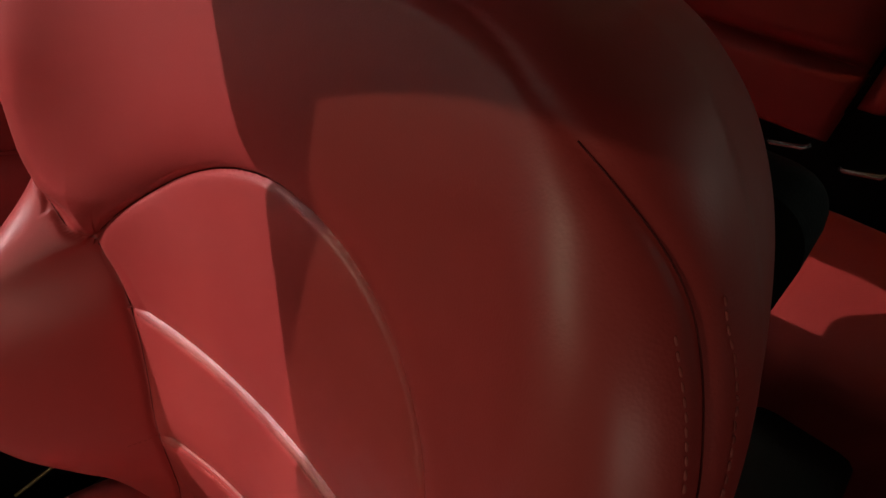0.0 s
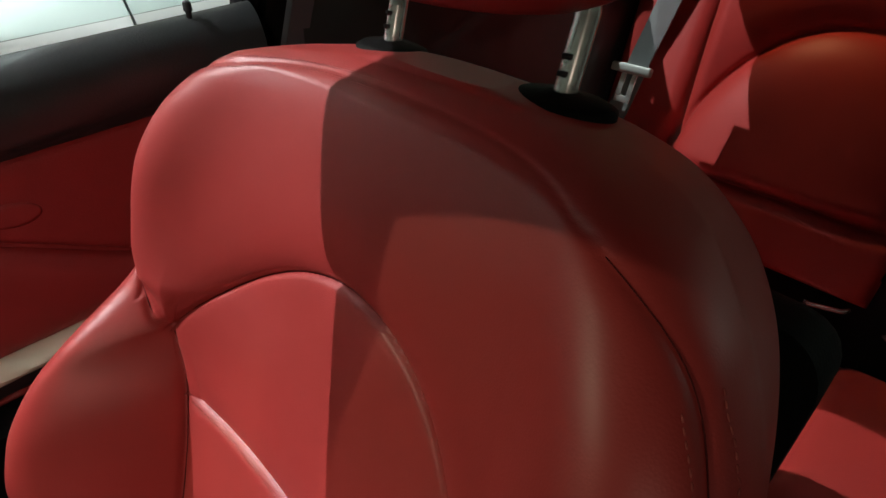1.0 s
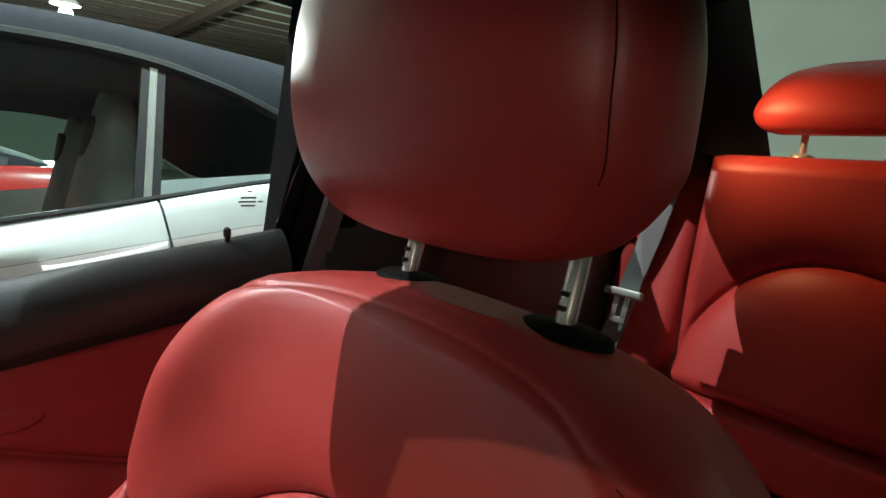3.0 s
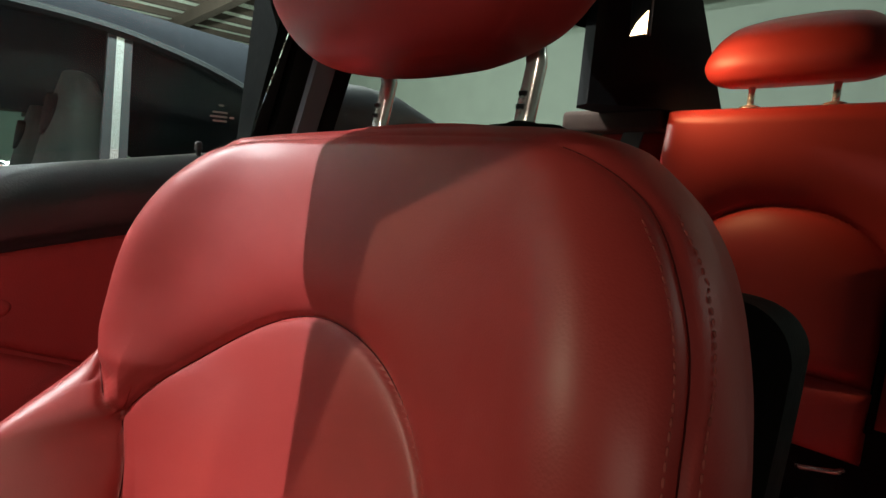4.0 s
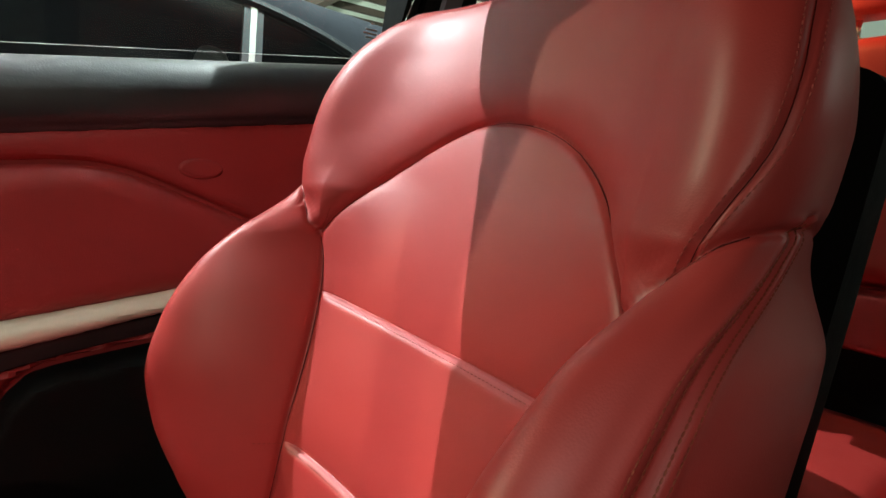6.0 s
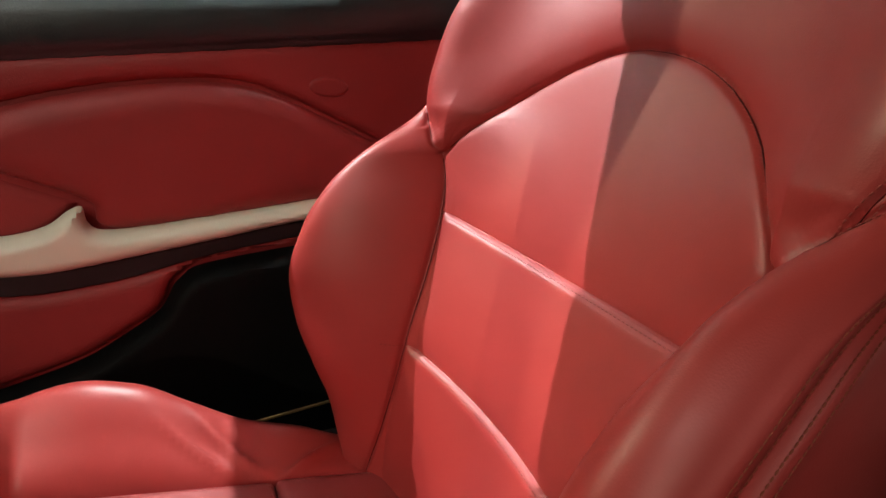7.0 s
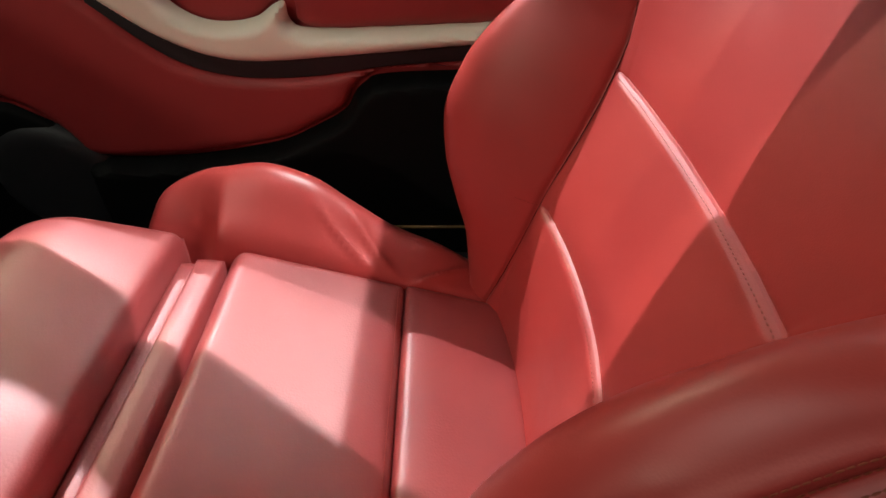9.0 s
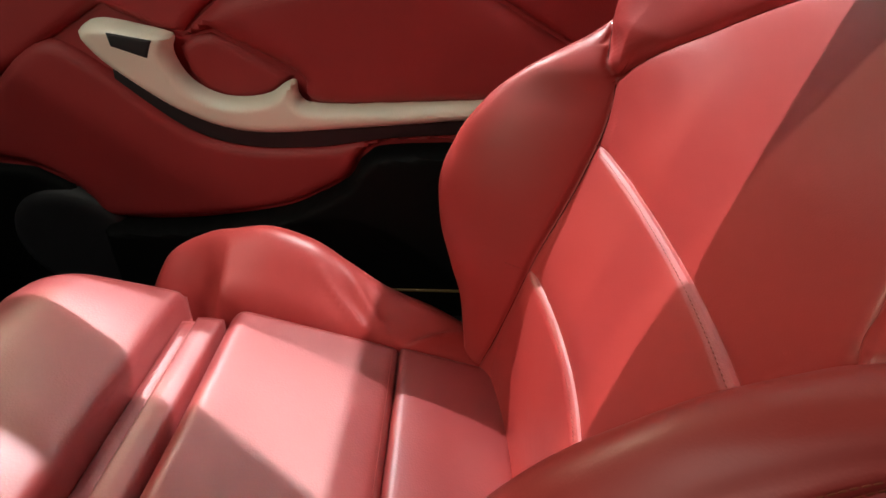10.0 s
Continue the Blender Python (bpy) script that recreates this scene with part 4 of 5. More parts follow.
shell_part("unseen_block_panel", grid_bm(rows, closed_u=True, cap=True), HEADLINER, "black panel, unseen, added to keep lamp light off the rear cushions")
# unseen cant panel above the rear side window, placed to block lamp light
rows = []
for p in edge[66:]:
    low_x = -0.43 + 0.147 * (p[1] - 0.43)
    rows.append([(p[0], p[1], p[2] + 0.004), (max(-0.36, low_x + 0.02), p[1], 1.335), (low_x, p[1], 1.300), (low_x - 0.005, p[1], 1.335), (p[0], p[1], p[2] + 0.04)])
shell_part("unseen_cant_panel", grid_bm(rows, closed_u=True, cap=True), HEADLINER, "black panel above the rear side window, unseen, placed to block lamp light")
# pillar behind the door with rubber seal, and the belt guide
pil = [[(-0.452, 0.300 + 0.13 * (z - 0.97), z), (-0.418 + 0.30 * (z - 0.97), 0.296 + 0.13 * (z - 0.97), z), (-0.412 + 0.30 * (z - 0.97), 0.312 + 0.15 * (z - 0.97), z), (-0.452, 0.318 + 0.15 * (z - 0.97), z)] for z in np.linspace(0.90, 1.345, 12)]
shell_part("door_seal", grid_bm(pil, closed_u=True, cap=True), BLACK_SOFT, "black rubber door seal")
pil = [[(-0.47, 0.319 + 0.15 * (z - 0.97), z), (-0.405 + 0.30 * (z - 0.97), 0.319 + 0.15 * (z - 0.97), z), (-0.395 + 0.30 * (z - 0.97), 0.335 + 0.15 * (z - 0.97), z), (-0.395 + 0.30 * (z - 0.97), 0.40 + 0.15 * (z - 0.97), z), (-0.47, 0.42 + 0.15 * (z - 0.97), z)] for z in np.linspace(0.20, 1.345, 24)]
shell_part("door_pillar", grid_bm(pil, closed_u=True, cap=True), BLACK_SOFT, "black plastic door pillar")
guide = [[(-0.392 + 0.30 * (z - 0.97), 0.337 + 0.15 * (z - 0.97), z), (-0.384 + 0.30 * (z - 0.97), 0.340 + 0.15 * (z - 0.97), z), (-0.384 + 0.30 * (z - 0.97), 0.368 + 0.15 * (z - 0.97), z), (-0.392 + 0.30 * (z - 0.97), 0.371 + 0.15 * (z - 0.97), z)] for z in np.linspace(0.93, 1.30, 10)]
shell_part("pillar_strip", grid_bm(guide, closed_u=True, cap=True), GREY_RUBBER, "grey strip on the pillar")
# side panel beside the rear seat, with a felt ledge
side_prof = curve2([(-0.46, 1.055), (-0.43, 1.058), (-0.405, 1.050), (-0.39, 1.02), (-0.385, 0.97), (-0.38, 0.80), (-0.38, 0.25)], 5)
shell_part("rear_side_panel", grid_bm([[(p[0], y, p[1] + (0.06 * max(0.0, min(1.0, (0.68 - y) / 0.15)) + 0.04 * (y - 0.5)) * min(1.0, (p[1] - 0.25) / 0.8)) for p in side_prof] for y in np.linspace(0.36, 1.20, 14)], cap=False), BLACK_ROLL, "black rear side panel")
# rear pillar carrying the reading lamp
rows = []
for z in np.linspace(1.142, 1.50, 10):
    k = z - 1.10
    rows.append([(-0.355 + 0.0 * k, 0.985 + 0.05 * k, z), (-0.335 + 0.0 * k, 0.955 + 0.05 * k, z), (-0.30 + 0.0 * k, 0.935 + 0.05 * k, z), (-0.215 - 0.20 * k, 1.02 + 0.10 * k, z), (-0.125 - 0.32 * k, 1.20 + 0.12 * k, z), (-0.14 - 0.32 * k, 1.24 + 0.1 * k, z), (-0.35, 1.24 + 0.1 * k, z)])
shell_part("rear_pillar", grid_bm(rows, closed_u=True, cap=True), HEADLINER, "black lined rear pillar")
shell_part("parcel_shelf", box_bm(-0.45, 1.17, 1.17, 1.75, 1.06, 1.135, 0.02), SHELF, "brown felt parcel shelf")
shell_part("side_ledge", box_bm(-0.45, -0.21, 1.075, 1.17, 1.10, 1.150, 0.012), SHELF, "brown felt ledge beside the backrest")
shell_part("tail_ledge", box_bm(-0.50, 1.22, 1.75, 2.30, 1.02, 1.125, 0.03), GREY_RUBBER, "grey rear deck outside the rear window")
shell_part("cabin_floor", box_bm(-0.46, 1.18, -1.20, 1.30, 0.12, 0.165, 0.0), CARPET, "black carpet")
shell_part("dashboard", box_bm(-0.46, 1.18, -1.25, -0.95, 0.165, 0.90, 0.05), BLACK_SOFT, "black dashboard")
shell_part("far_side", box_bm(1.14, 1.20, -0.95, 1.30, 0.165, 0.95, 0.02), BLACK_SOFT, "black lined far side of the cabin")
shell_part("sill_strip", prism_bm([(-0.127, 0.379), (0.10, 0.397), (0.10, 0.393), (-0.127, 0.375)], -0.345, -0.338, 0.001), BRASS, "thin brass edge on the dark pocket")
shell_part("centre_tunnel", box_bm(0.30, 0.44, -0.95, 0.75, 0.165, 0.40, 0.03), BLACK, "black centre tunnel")

# reading lamp on the rear pillar
rl = tagged(empty("reading_lamp", (-0.222, 0.965, 1.29)), "small lit reading lamp with warm light on the rear pillar", "lamp")
def rl_part(name, bm, mat, label=""):
    ob = part(name, bm, mat, None, label, smooth=False)
    ob.parent = rl
    ob.matrix_parent_inverse = Matrix.Identity(4)
    return ob
rl_part("housing", box_bm(-0.020, 0.020, 0.0, 0.012, -0.028, 0.046, 0.004), BLACK, "dark lamp housing")
bm = bmesh.new()
vsq = [bm.verts.new(p) for p in ((-0.016, -0.002, -0.024), (0.016, -0.002, -0.024), (0.016, -0.002, 0.016), (-0.004, -0.002, -0.002))]
bm.faces.new(vsq)
ext = bmesh.ops.extrude_face_region(bm, geom=bm.faces[:])
bmesh.ops.translate(bm, verts=[v for v in ext["geom"] if isinstance(v, bmesh.types.BMVert)], vec=(0, 0.004, 0))
bmesh.ops.recalc_face_normals(bm, faces=bm.faces[:])
rl_part("lens", bm, WARM, "glowing warm lens")

# ---- rear seat ----
rear = tagged(empty("back_bench", (0, 1.05, 0.3)), "red leather rear seat with arched backrest insert", "car seat")
def rear_part(name, bm, mat, label=""):
    ob = part(name, bm, mat, None, label)
    ob.parent = rear
    ob.matrix_parent_inverse = Matrix.Translation((0, 1.05, 0.3)).inverted()
    return ob


def rear_arch(x):
    top = 0.70 + 0.268 * np.power(np.maximum(0, 1 - np.power(np.minimum(np.abs((x - 0.03) / 0.235), 1), 2.2)), 0.62)
    return np.where(x > 0.190, np.maximum(0.889 - 40 * (x - 0.190), 0.30), top)


def rear_front(x, z):
    lean = 1.015 + 0.22 * (z - 0.70)
    return lean


def rear_back_bm(inner):
    xs, zs = np.linspace(-0.205, 0.262, 120), np.linspace(0.645, 1.145, 160)
    Xg, Zg = np.meshgrid(xs, zs)
    poly = [(x, float(rear_arch(np.array(x)))) for x in np.concatenate([np.linspace(-0.20, 0.19, 70), np.linspace(0.191, 0.2045, 24)])]
    d, qx, qz = near_polyline(Xg, Zg, poly)
    ins = Zg < rear_arch(Xg)
    Yg = rear_front(Xg, Zg)
    e = np.minimum(np.minimum(Xg + 0.205, 0.262 - Xg), 1.145 - Zg)
    t = np.clip(e / 0.035, 0, 1)
    roll = 0.05 * (1 - np.sqrt(np.maximum(0, 1 - (1 - t) ** 2)))
    h = np.where(ins, 0.042 * (1 - np.exp(-d / 0.028)), 0.050 * (1 - np.exp(-d / 0.07))) - 0.006 * np.exp(-(d / 0.005) ** 2)
    low = np.clip((Zg - np.where(ins, 0.700, 0.645)) / 0.045, 0, 1)
    Yg = Yg + roll - h * (1 - (1 - low) ** 3)
    ids = 0.25 * (ins[:-1, :-1] * 1.0 + ins[1:, :-1] + ins[:-1, 1:] + ins[1:, 1:]) > 0.5
    bm = bmesh.new()
    made = {}
    for i, j in zip(*np.nonzero((ids == inner) & ~(ids & (Zg[:-1, :-1] < 0.690)))):
        q = []
        for c in ((i, j), (i, j + 1), (i + 1, j + 1), (i + 1, j)):
            if c not in made:
                x, z = Xg[c], Zg[c]
                made[c] = bm.verts.new((x, Yg[c], z))
            q.append(made[c])
        bm.faces.new(q)
    if not inner:
        top = [made[159, j] for j in range(120)]
        back = [bm.verts.new((v.co.x, 1.22, v.co.z - 0.01)) for v in top]
        for j in range(119):
            bm.faces.new((top[j], top[j + 1], back[j + 1], back[j]))
    return bm


rear_part("backrest_frame_pad", rear_back_bm(False), RED_REAR)
rear_part("backrest_insert", rear_back_bm(True), RED_REAR)
rear_part("side_pad", pad_bm(-0.380, -0.212, -0.45, 0.30, lambda x, y: 0.0, 0.10, 24, 60, 0.03, 0.01), RED_REAR, "red leather side pad")
side_pad = bpy.data.objects["side_pad"]
side_pad.matrix_basis = pose(0, 1.062, 0.83, 77, 0, 0)
rear_part("middle_pad", pad_bm(0.268, 0.46, -0.20, 0.30, lambda x, y: 0.0, 0.10, 24, 60, 0.03, 0.012), RED_REAR, "red leather middle pad")
bpy.data.objects["middle_pad"].matrix_basis = pose(0, 1.05, 0.83, 77, 0, 0)
fold = pad_bm(-0.19, 0.195, -0.055, 0.055, lambda x, y: 0.0, 0.05, 40, 24, 0.016, 0.004)
for v in fold.verts:
    v.co = (v.co.x, 0.978 - v.co.z - 0.1 * v.co.y, 0.642 - v.co.y)
rear_part("lower_back_pad", fold, RED_REAR, "narrow red leather pad under the backrest insert")
rear_part("back_gap_trim", box_bm(-0.30, 0.46, 1.004, 1.05, 0.38, 0.680, 0.006), BLACK_SOFT, "black trim below the backrest")
# shade of the deep groove, put in as a black strip
rear_part("groove_shade", grid_bm([[(x, float(rear_front(x, z)) - 0.020 + 0.010 * abs(x - 0.198) / 0.006, z) for x in (0.1915, 0.198, 0.2045)] for z in np.linspace(0.64, 0.872, 12)]), BLACK_SOFT, "black strip standing in for the shade in the groove beside the insert")
for x in (0.148, 0.262):
    rear_part("anchor_bar", tube_bm([(x - 0.030, 0.996, 0.551), (x - 0.024, 0.988, 0.553), (x + 0.022, 0.984, 0.567), (x + 0.030, 0.992, 0.571)], 0.0045, 10), CHROME, "grey metal anchor bar")
rear_part("rear_cushion", pad_bm(-0.34, 0.190, 0.58, 1.06, lambda x, y: 0.492 - 0.07 * (y - 0.58) - 0.016 * (1 - min(1, abs(x + 0.07) / 0.26)), 0.22, 60, 50, 0.04, 0.02), RED_REAR, "red leather rear cushion")
rear_part("rear_cushion", pad_bm(0.197, 0.50, 0.62, 1.003, lambda x, y: 0.510 - 0.07 * (y - 0.58), 0.22, 40, 40, 0.045, 0.02), RED_REAR, "red leather middle cushion")
RZ = np.concatenate([1.185 + 0.02 * np.linspace(0, 1, 8)[:-1] ** 2, np.linspace(1.205, 1.275, 14)[:-1], 1.305 - 0.03 * (1 - np.linspace(0, 1, 12)) ** 2])
R_HALF = [(1.185, 0.110), (1.19, 0.128), (1.205, 0.146), (1.225, 0.152), (1.255, 0.142), (1.28, 0.122), (1.295, 0.100), (1.305, 0.06)]
R_YF = [(1.185, 1.10), (1.195, 1.082), (1.22, 1.072), (1.26, 1.082), (1.29, 1.105), (1.305, 1.13)]
R_YB = [(1.185, 1.155), (1.20, 1.175), (1.25, 1.185), (1.305, 1.16)]
rear_part("rear_headrest_pad", grid_bm(headrest_rows(RZ, R_HALF, R_YF, R_YB, 2.8, 96), closed_u=True, cap=True), RED_REAR, "low red leather rear headrest")
for x in (-0.067, 0.067):
    rear_part("headrest_post", tube_bm([(x, 1.134, 1.13), (x, 1.134, 1.20)], 0.006, 14), CHROME, "chrome headrest post")
    rear_part("post_collar", grid_bm([[(x + r * math.cos(a), 1.134 + r * math.sin(a), z) for a in np.linspace(0, 2 * math.pi, 20, endpoint=False)] for z, r in ((1.135, 0.020), (1.148, 0.019), (1.151, 0.012))], closed_u=True, cap=True), CHROME, "chrome collar")

# seat belt over the side pad
rows = []
for p in curve2([(-0.262, 1.150, 1.158), (-0.268, 1.112, 1.146), (-0.274, 1.085, 1.09), (-0.292, 1.060, 0.97), (-0.313, 1.045, 0.87), (-0.335, 1.020, 0.74), (-0.37, 0.99, 0.62)], 6):
    rows.append([(p[0] - 0.024, p[1], p[2] - 0.003), (p[0] + 0.024, p[1] - 0.002, p[2]), (p[0] + 0.024, p[1] + 0.001, p[2]), (p[0] - 0.024, p[1] + 0.002, p[2] - 0.003)])
belt = part("rear_seat_belt", grid_bm(rows, closed_u=True, cap=True), WEB)
tagged(flat_shade(belt, 50), "grey woven seat belt across the rear side pad", "seat belt")

tongue = tagged(empty("belt_tongue", (-0.322, 1.036, 0.840)), "chrome belt tongue with black grip on the grey belt", "belt buckle")
def tongue_part(name, bm, mat, label=""):
    ob = part(name, bm, mat, tongue, label)
    return flat_shade(ob, 40)
tongue_part("grip", box_bm(-0.044, 0.044, -0.010, 0.004, -0.004, 0.014, 0.005), PALE_PLASTIC, "pale grip bar")
for x in (-0.012, 0.012):
    tongue_part("plate_arm", box_bm(x - 0.006, x + 0.006, -0.004, -0.001, -0.050, 0.0, 0.001), CHROME)
tongue_part("plate_end", box_bm(-0.018, 0.018, -0.004, -0.001, -0.060, -0.046, 0.001), CHROME)
tongue.rotation_euler = (radians(-14), 0, radians(0))
buck = tagged(empty("rear_belt_buckle", (0.152, 0.975, 0.478)), "black plastic belt buckle with dark red button between the rear cushions", "belt buckle")
for name, bm, mat, label in (("case", box_bm(-0.034, 0.034, -0.019, 0.019, -0.075, 0.020, 0.009), BLACK, ""), ("slot_edge", box_bm(-0.022, 0.022, 0.004, 0.010, 0.0195, 0.0225, 0.001), BLACK, ""), ("stalk", box_bm(-0.016, 0.016, -0.006, 0.006, -0.13, -0.073, 0.003), BLACK, ""), ("release_button", box_bm(-0.020, 0.020, -0.013, 0.001, 0.0190, 0.0225, 0.002), RED_REAR, "dark red release button")):
    flat_shade(part(name, bm, mat, buck, label), 40)
buck.rotation_euler = (radians(38), radians(14), radians(8))

# ---- neighbouring white car ----
car = tagged(empty("white_car", (-1.9, 0.2, 0)), "white car with black roof parked alongside", "car")
def car_part(name, bm, mat, label="", angle=40, over=None):
    ob = part(name, bm, mat, None, label)
    ob.parent = over or car
    if over is None:
        ob.matrix_parent_inverse = Matrix.Translation((-1.9, 0.2, 0)).inverted()
    return flat_shade(ob, angle)


def sill(y):
    return 0.912 + 0.152 * y if y < 0.6 else 1.003 + 0.12 * (y - 0.6)


for y0, y1, name in ((-1.6, 0.335, "front_door_skin"), (0.341, 2.6, "rear_wing")):
    rows = []
    for y in np.linspace(y0, y1, 30):
        prof = curve2([(-1.20, 0.25), (-1.14, 0.30), (-1.10, 0.55), (-1.085, 0.70), (-1.11, 0.80), (-1.10, 0.86), (-1.135, sill(y) - 0.02), (-1.165, sill(y))], 4)
        rows.append([(p[0], y + (0.12 * (0.95 - p[1]) if name == "rear_wing" and y == y0 else 0.12 * (0.95 - p[1]) if y == y1 and name == "front_door_skin" else 0), p[1]) for p in prof])
    car_part(name, grid_bm(rows), WHITE_PAINT, "glossy white paint")
car_part("door_handle", grid_bm([[(-1.085 + 0.026 * math.sin(math.pi * min(1, max(0, f))) ** 0.4 + 0.010 * math.cos(a), 0.10 + 0.235 * f, 0.822 + 0.036 * f + 0.017 * math.sin(a)) for a in np.linspace(0, 2 * math.pi, 12, endpoint=False)] for f in np.linspace(0, 1, 16)], closed_u=True, cap=True), WHITE_PAINT, "white door handle", over=bpy.data.objects["front_door_skin"])
WIN_TOP = curve2([(-1.2, 1.20), (-0.5, 1.285), (0.0, 1.315), (0.30, 1.305), (0.50, 1.262), (0.65, 1.205), (0.80, 1.12), (0.92, 1.045)], 6)
lean2 = lambda z: -1.165 - 0.42 * max(0, z - 0.95)
rows = []
for y, z in WIN_TOP:
    rows.append([(lean2(sill(y) + (z - sill(y)) * f) - 0.004, y, sill(y) + (z - sill(y)) * f) for f in np.linspace(0, 1, 6)])
car_part("side_glass", grid_bm(rows), DARK_GLASS, "dark tinted side glass")
car_part("window_frame", tube_bm([(lean2(z) + 0.002, y, z) for y, z in WIN_TOP], 0.016, 8), BLACK, "black window frame")
car_part("sill_strip", tube_bm([(lean2(sill(y)) + 0.006, y, sill(y) + 0.004) for y in np.linspace(-1.4, 0.92, 20)], 0.007, 6), BLACK)
b0, b1 = 0.285, 0.340
for a, b, m in ((b0, b0 + 0.018, BLACK), (b0 + 0.019, b0 + 0.036, CHROME), (b0 + 0.037, b1, BLACK)):
    rows = [[(lean2(z) + 0.006, a + 0.17 * (z - 0.95), z), (lean2(z) + 0.006, b + 0.17 * (z - 0.95), z), (lean2(z) - 0.01, b + 0.17 * (z - 0.95), z), (lean2(z) - 0.01, a + 0.17 * (z - 0.95), z)] for z in np.linspace(0.955, 1.30, 5)]
    car_part("pillar_trim", grid_bm(rows, closed_u=True, cap=True), m, "bright pillar trim" if m is CHROME else "black pillar trim", 20)
rows = []
for y in np.linspace(-0.9, 2.0, 40):
    zt = float(np.interp(y, WIN_TOP[:, 0], WIN_TOP[:, 1], right=1.04))
    zr = float(sp(y, [(-0.9, 1.32), (-0.3, 1.40), (0.2, 1.42), (0.7, 1.38), (1.2, 1.26), (1.7, 1.10), (2.0, 1.02)]))
    zt = max(min(zt, zr - 0.03), sill(y))
    base = (lean2(zt) + 0.0, zt)
    prof = curve2([base, (base[0] - 0.05, zt + (zr - zt) * 0.55), (base[0] - 0.16, zr - 0.02), (-1.75, zr + 0.02), (-2.3, zr - 0.02), (-2.55, zt)], 4)
    rows.append([(p[0], y, p[1]) for p in prof])
car_part("fabric_roof", grid_bm(rows), FABRIC_TOP, "black fabric roof")
for name, ys2, zs3 in (("bonnet", np.linspace(-2.6, -0.9, 20), [(-2.6, 0.60), (-2.4, 0.74), (-1.6, 0.86), (-0.9, 0.93)]), ("boot_lid", np.linspace(1.95, 2.9, 14), [(1.95, 1.02), (2.4, 0.99), (2.8, 0.90), (2.9, 0.70)])):
    rows = []
    for y in ys2:
        zt = float(sp(y, zs3))
        rows.append([(p[0], y, p[1]) for p in curve2([(-1.13, 0.30), (-1.12, zt - 0.12), (-1.20, zt - 0.02), (-1.90, zt + 0.04), (-2.58, zt - 0.02), (-2.66, zt - 0.12), (-2.65, 0.30)], 4)])
    car_part(name, grid_bm(rows, cap=True), WHITE_PAINT, "glossy white paint")
pane2 = bpy.data.objects["side_glass"]
pane2.visible_shadow = False
rows = []
for y, z in WIN_TOP:
    rows.append([(-2.62 + 0.35 * (z - sill(y)) * f, y, sill(y) + (z - sill(y)) * f) for f in np.linspace(0, 1, 4)])
far_pane = car_part("far_side_glass", grid_bm(rows), DARK_GLASS, "dark tinted side glass")
far_pane.visible_shadow = False
car_part("far_body_side", grid_bm([[(-2.62, y, 0.25), (-2.72, y, 0.6), (-2.64, y, sill(y))] for y in np.linspace(-1.6, 2.6, 12)]), WHITE_PAINT)
SHELL_Z = np.concatenate([np.linspace(0.45, 1.10, 26)[:-1], 1.27 - 0.17 * (1 - np.linspace(0, 1, 22)) ** 1.6])
for x in (-1.62, -2.20):
    rows = headrest_rows(SHELL_Z, [(0.45, 0.24), (0.8, 0.25), (0.95, 0.235), (1.05, 0.19), (1.12, 0.155), (1.19, 0.135), (1.235, 0.105), (1.26, 0.070), (1.27, 0.030)], [(0.45, 0.10), (1.10, 0.26), (1.27, 0.31)], [(0.45, 0.26), (1.0, 0.40), (1.15, 0.40), (1.24, 0.385), (1.27, 0.345)], 2.7, 64, x)
    seat_back = car_part("front_seat_back", grid_bm(rows, closed_u=True, cap=True), GREY_LEATHER, "grey leather seat back with built-in headrest")
    rows = headrest_rows(np.linspace(1.08, 1.20, 14), [(1.08, 0.03), (1.10, 0.065), (1.14, 0.078), (1.18, 0.065), (1.20, 0.03)], [(1.08, 0.245), (1.20, 0.268)], [(1.08, 0.30), (1.20, 0.32)], 2.2, 40, x)
    car_part("head_pad", grid_bm(rows, closed_u=True, cap=True), BLACK, "dark oval head pad", over=seat_back)
car_part("interior_floor", box_bm(-2.60, -1.20, -1.5, 2.0, 0.25, 0.30), CARPET)

# red car further along the row
red = tagged(empty("red_car", (-4.6, -0.2, 0)), "red car parked beyond the white one", "car")
def red_part(name, bm, mat, label=""):
    ob = part(name, bm, mat, None, label)
    ob.parent = red
    ob.matrix_parent_inverse = Matrix.Translation((-4.6, -0.2, 0)).inverted()
    return flat_shade(ob, 40)
rows = []
for y in np.linspace(-2.9, 0.95, 40):
    zt = float(sp(y, [(-2.9, 0.70), (-1.8, 0.90), (-0.5, 0.96), (0.6, 0.985), (0.95, 0.93)]))
    rows.append([(-3.85, y, 0.25), (-3.78, y, 0.45), (-3.80, y, zt - 0.10), (-3.88, y, zt), (-4.6, y, zt + 0.03), (-5.3, y, zt)])
for y in (-2.1, 0.2):
    rows2 = [[(-3.83 - x, y + r * math.cos(a), 0.32 + r * math.sin(a)) for a in np.linspace(0, 2 * math.pi, 28, endpoint=False)] for x, r in ((0.0, 0.2), (0.0, 0.30), (0.03, 0.32), (0.20, 0.32))]
    red_part("tyre", grid_bm(rows2, closed_u=True, cap=True), BLACK, "black tyre")
red_part("body", grid_bm(rows), RED_PAINT, "glossy red body")
rows = []
for y in np.linspace(-2.0, 0.5, 30):
    zr = float(sp(y, [(-2.0, 0.95), (-1.4, 1.20), (-0.8, 1.30), (-0.3, 1.28), (0.2, 1.12), (0.5, 0.98)]))
    rows.append([(-3.92, y, 0.95), (-3.98, y, 0.95 + (zr - 0.95) * 0.8), (-4.12, y, zr), (-4.6, y, zr + 0.03), (-5.1, y, zr)])
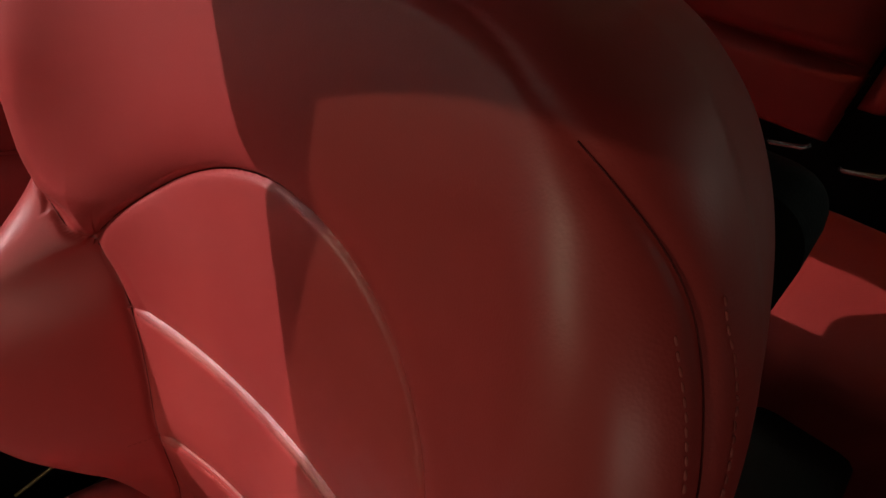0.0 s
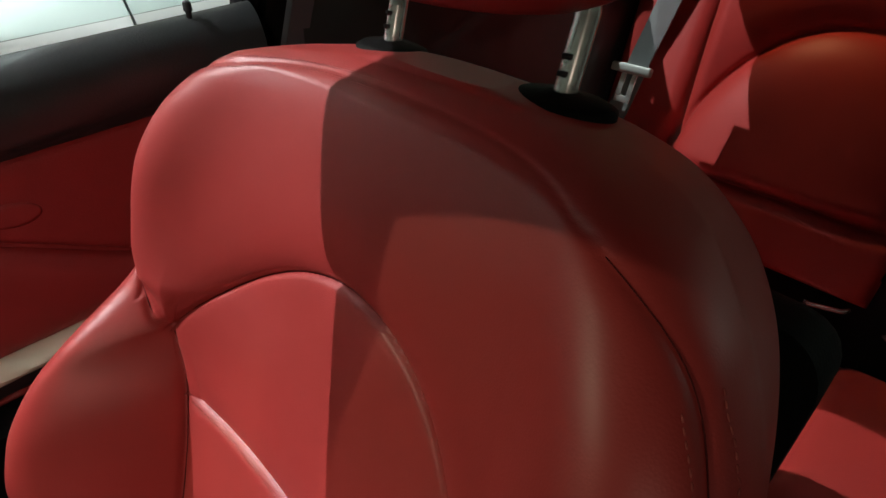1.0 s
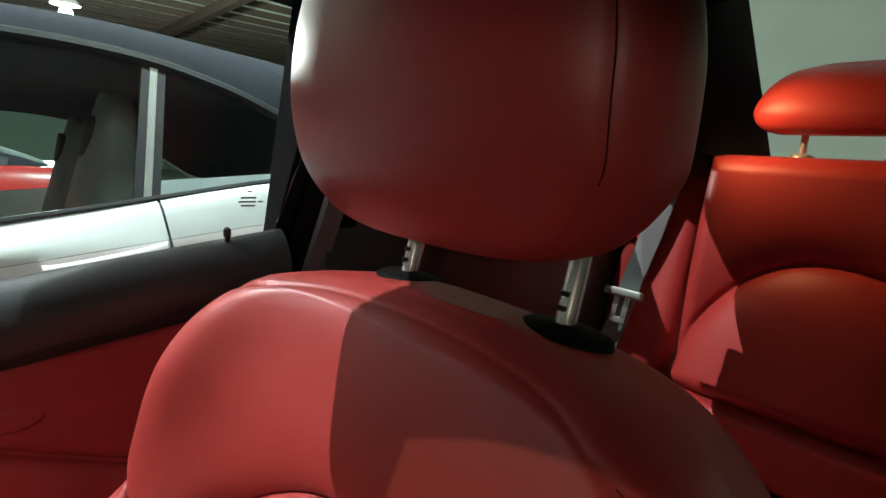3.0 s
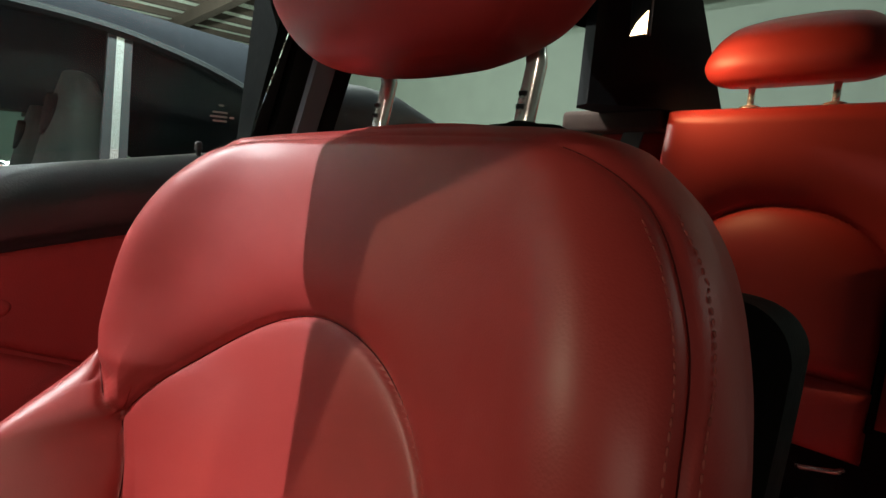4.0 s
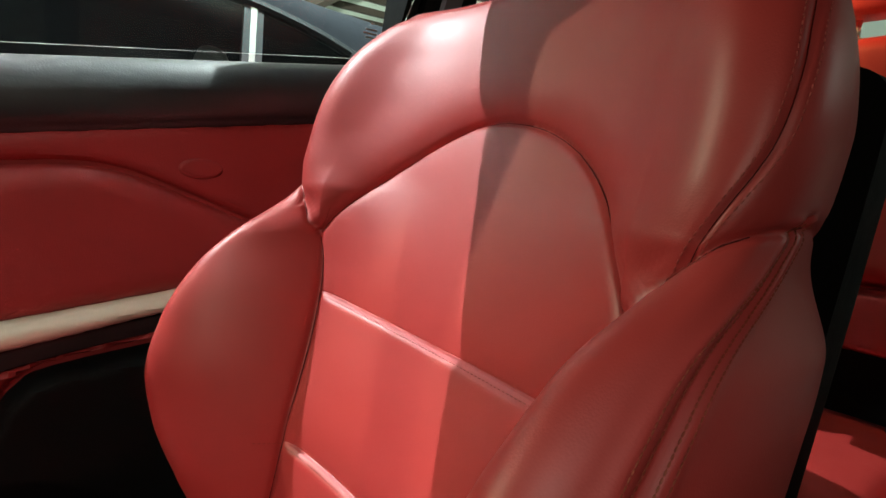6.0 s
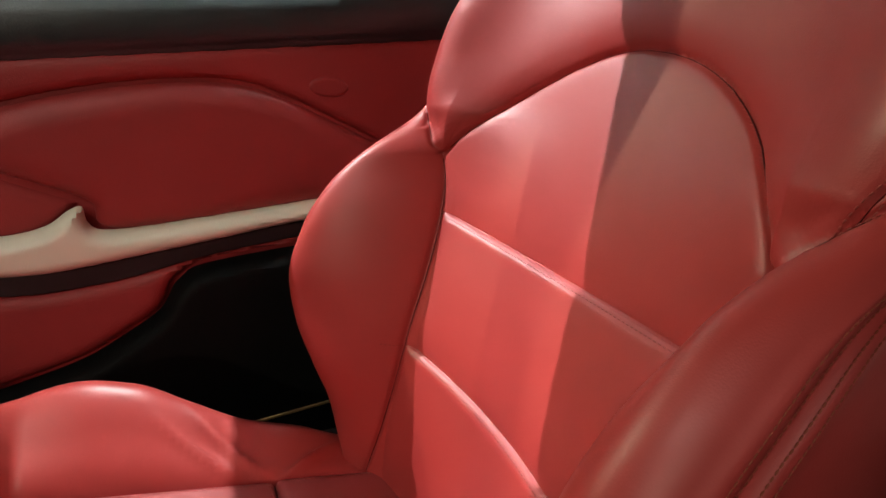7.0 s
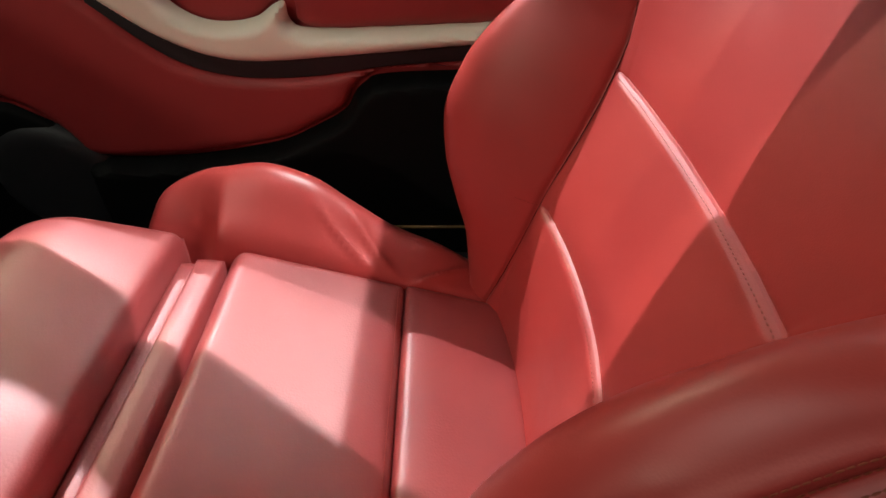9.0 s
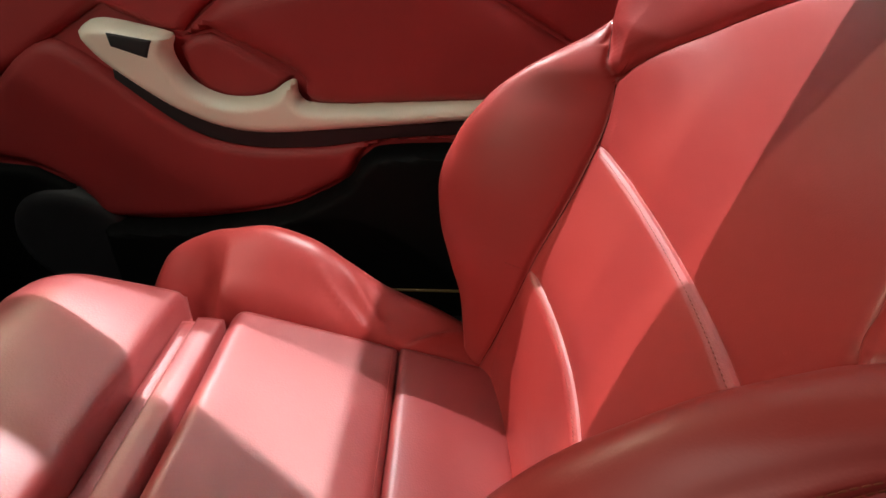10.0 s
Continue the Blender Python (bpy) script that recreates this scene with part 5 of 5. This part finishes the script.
red_part("cabin_roof", grid_bm(rows), FABRIC_TOP, "black fabric roof")
rows = []
for y in np.linspace(-1.6, 0.2, 24):
    zr = float(sp(y, [(-1.6, 1.05), (-1.2, 1.20), (-0.8, 1.25), (-0.3, 1.22), (0.2, 1.06)]))
    rows.append([(-3.905, y, 0.985), (-3.945, y, 0.985 + (zr - 0.985) * 0.9)])
red_part("side_window", grid_bm(rows), BLACK, "dark side window")

for y in (-1.05, 1.75):
    rows = [[(-1.14 - x, y + r * math.cos(a), 0.33 + r * math.sin(a)) for a in np.linspace(0, 2 * math.pi, 32, endpoint=False)] for x, r in ((0.0, 0.2), (0.0, 0.30), (0.03, 0.325), (0.20, 0.325), (0.22, 0.28))]
    car_part("tyre", grid_bm(rows, closed_u=True, cap=True), BLACK, "black tyre")

# ---- hall ----
def setting(name, bm, mat, label):
    ob = part(name, bm, mat, None, "", smooth=False)
    return tagged(ob, label, name.split("_")[0], "", "structure")


setting("ground", box_bm(-26, 14, -14, 10, -0.1, 0.0), CONCRETE, "grey concrete hall floor")
setting("wall_west", box_bm(-26.2, -26, -14, 10, 0, 4.6), PLASTER, "green grey sheet wall")
setting("wall_north", box_bm(-26, 14, 10, 10.2, 0, 4.6), PLASTER, "green grey sheet wall")
setting("wall_east", box_bm(14, 14.2, -14, 10, 0, 4.6), PLASTER, "green grey sheet wall")
setting("wall_south", box_bm(-26, 14, -14.2, -14, 0, 4.6), PLASTER, "green grey sheet wall")
setting("ceiling", box_bm(-26, 14, -14, 10, 4.4, 4.5), ROOF_SHEET, "pale sheet metal hall ceiling")
for k, x in enumerate(np.arange(-25.5, 13, 0.9)):
    b = setting("ceiling_beam", box_bm(x - 0.05, x + 0.05, -14, 10, 4.26, 4.4), STEEL, "brown steel ceiling beam")
    b["group"] = "ceiling beams"


# unseen pendants added under the ceiling at each light's place, fills included
for i, place in enumerate(LAMPS):
    pend = tagged(empty("added_pendant", (place[0], place[1], place[2] + 0.10)), "round white pendant, unseen, added at the place of a light", "lamp", "hall lamps")
    top = 4.4 - place[2] - 0.10
    for name, bm, mat in (("shade", grid_bm([[(r * math.cos(a), r * math.sin(a), z) for a in np.linspace(0, 2 * math.pi, 24, endpoint=False)] for r, z in ((0.17, 0.0), (0.14, 0.06), (0.05, 0.10), (0.02, 0.12))], closed_u=True), WHITE_PAINT), ("cord", tube_bm([(0, 0, 0.11), (0, 0, top)], 0.006, 6), BLACK)):
        ob = part(name, bm, mat, pend)

for y in (-9.0, -4.5, 0.0, 4.5, 9.0):
    b = setting("cross_beam", box_bm(-26, 14, y - 0.10, y + 0.10, 4.02, 4.256), STEEL, "brown steel cross beam")
    b["group"] = "cross beams"
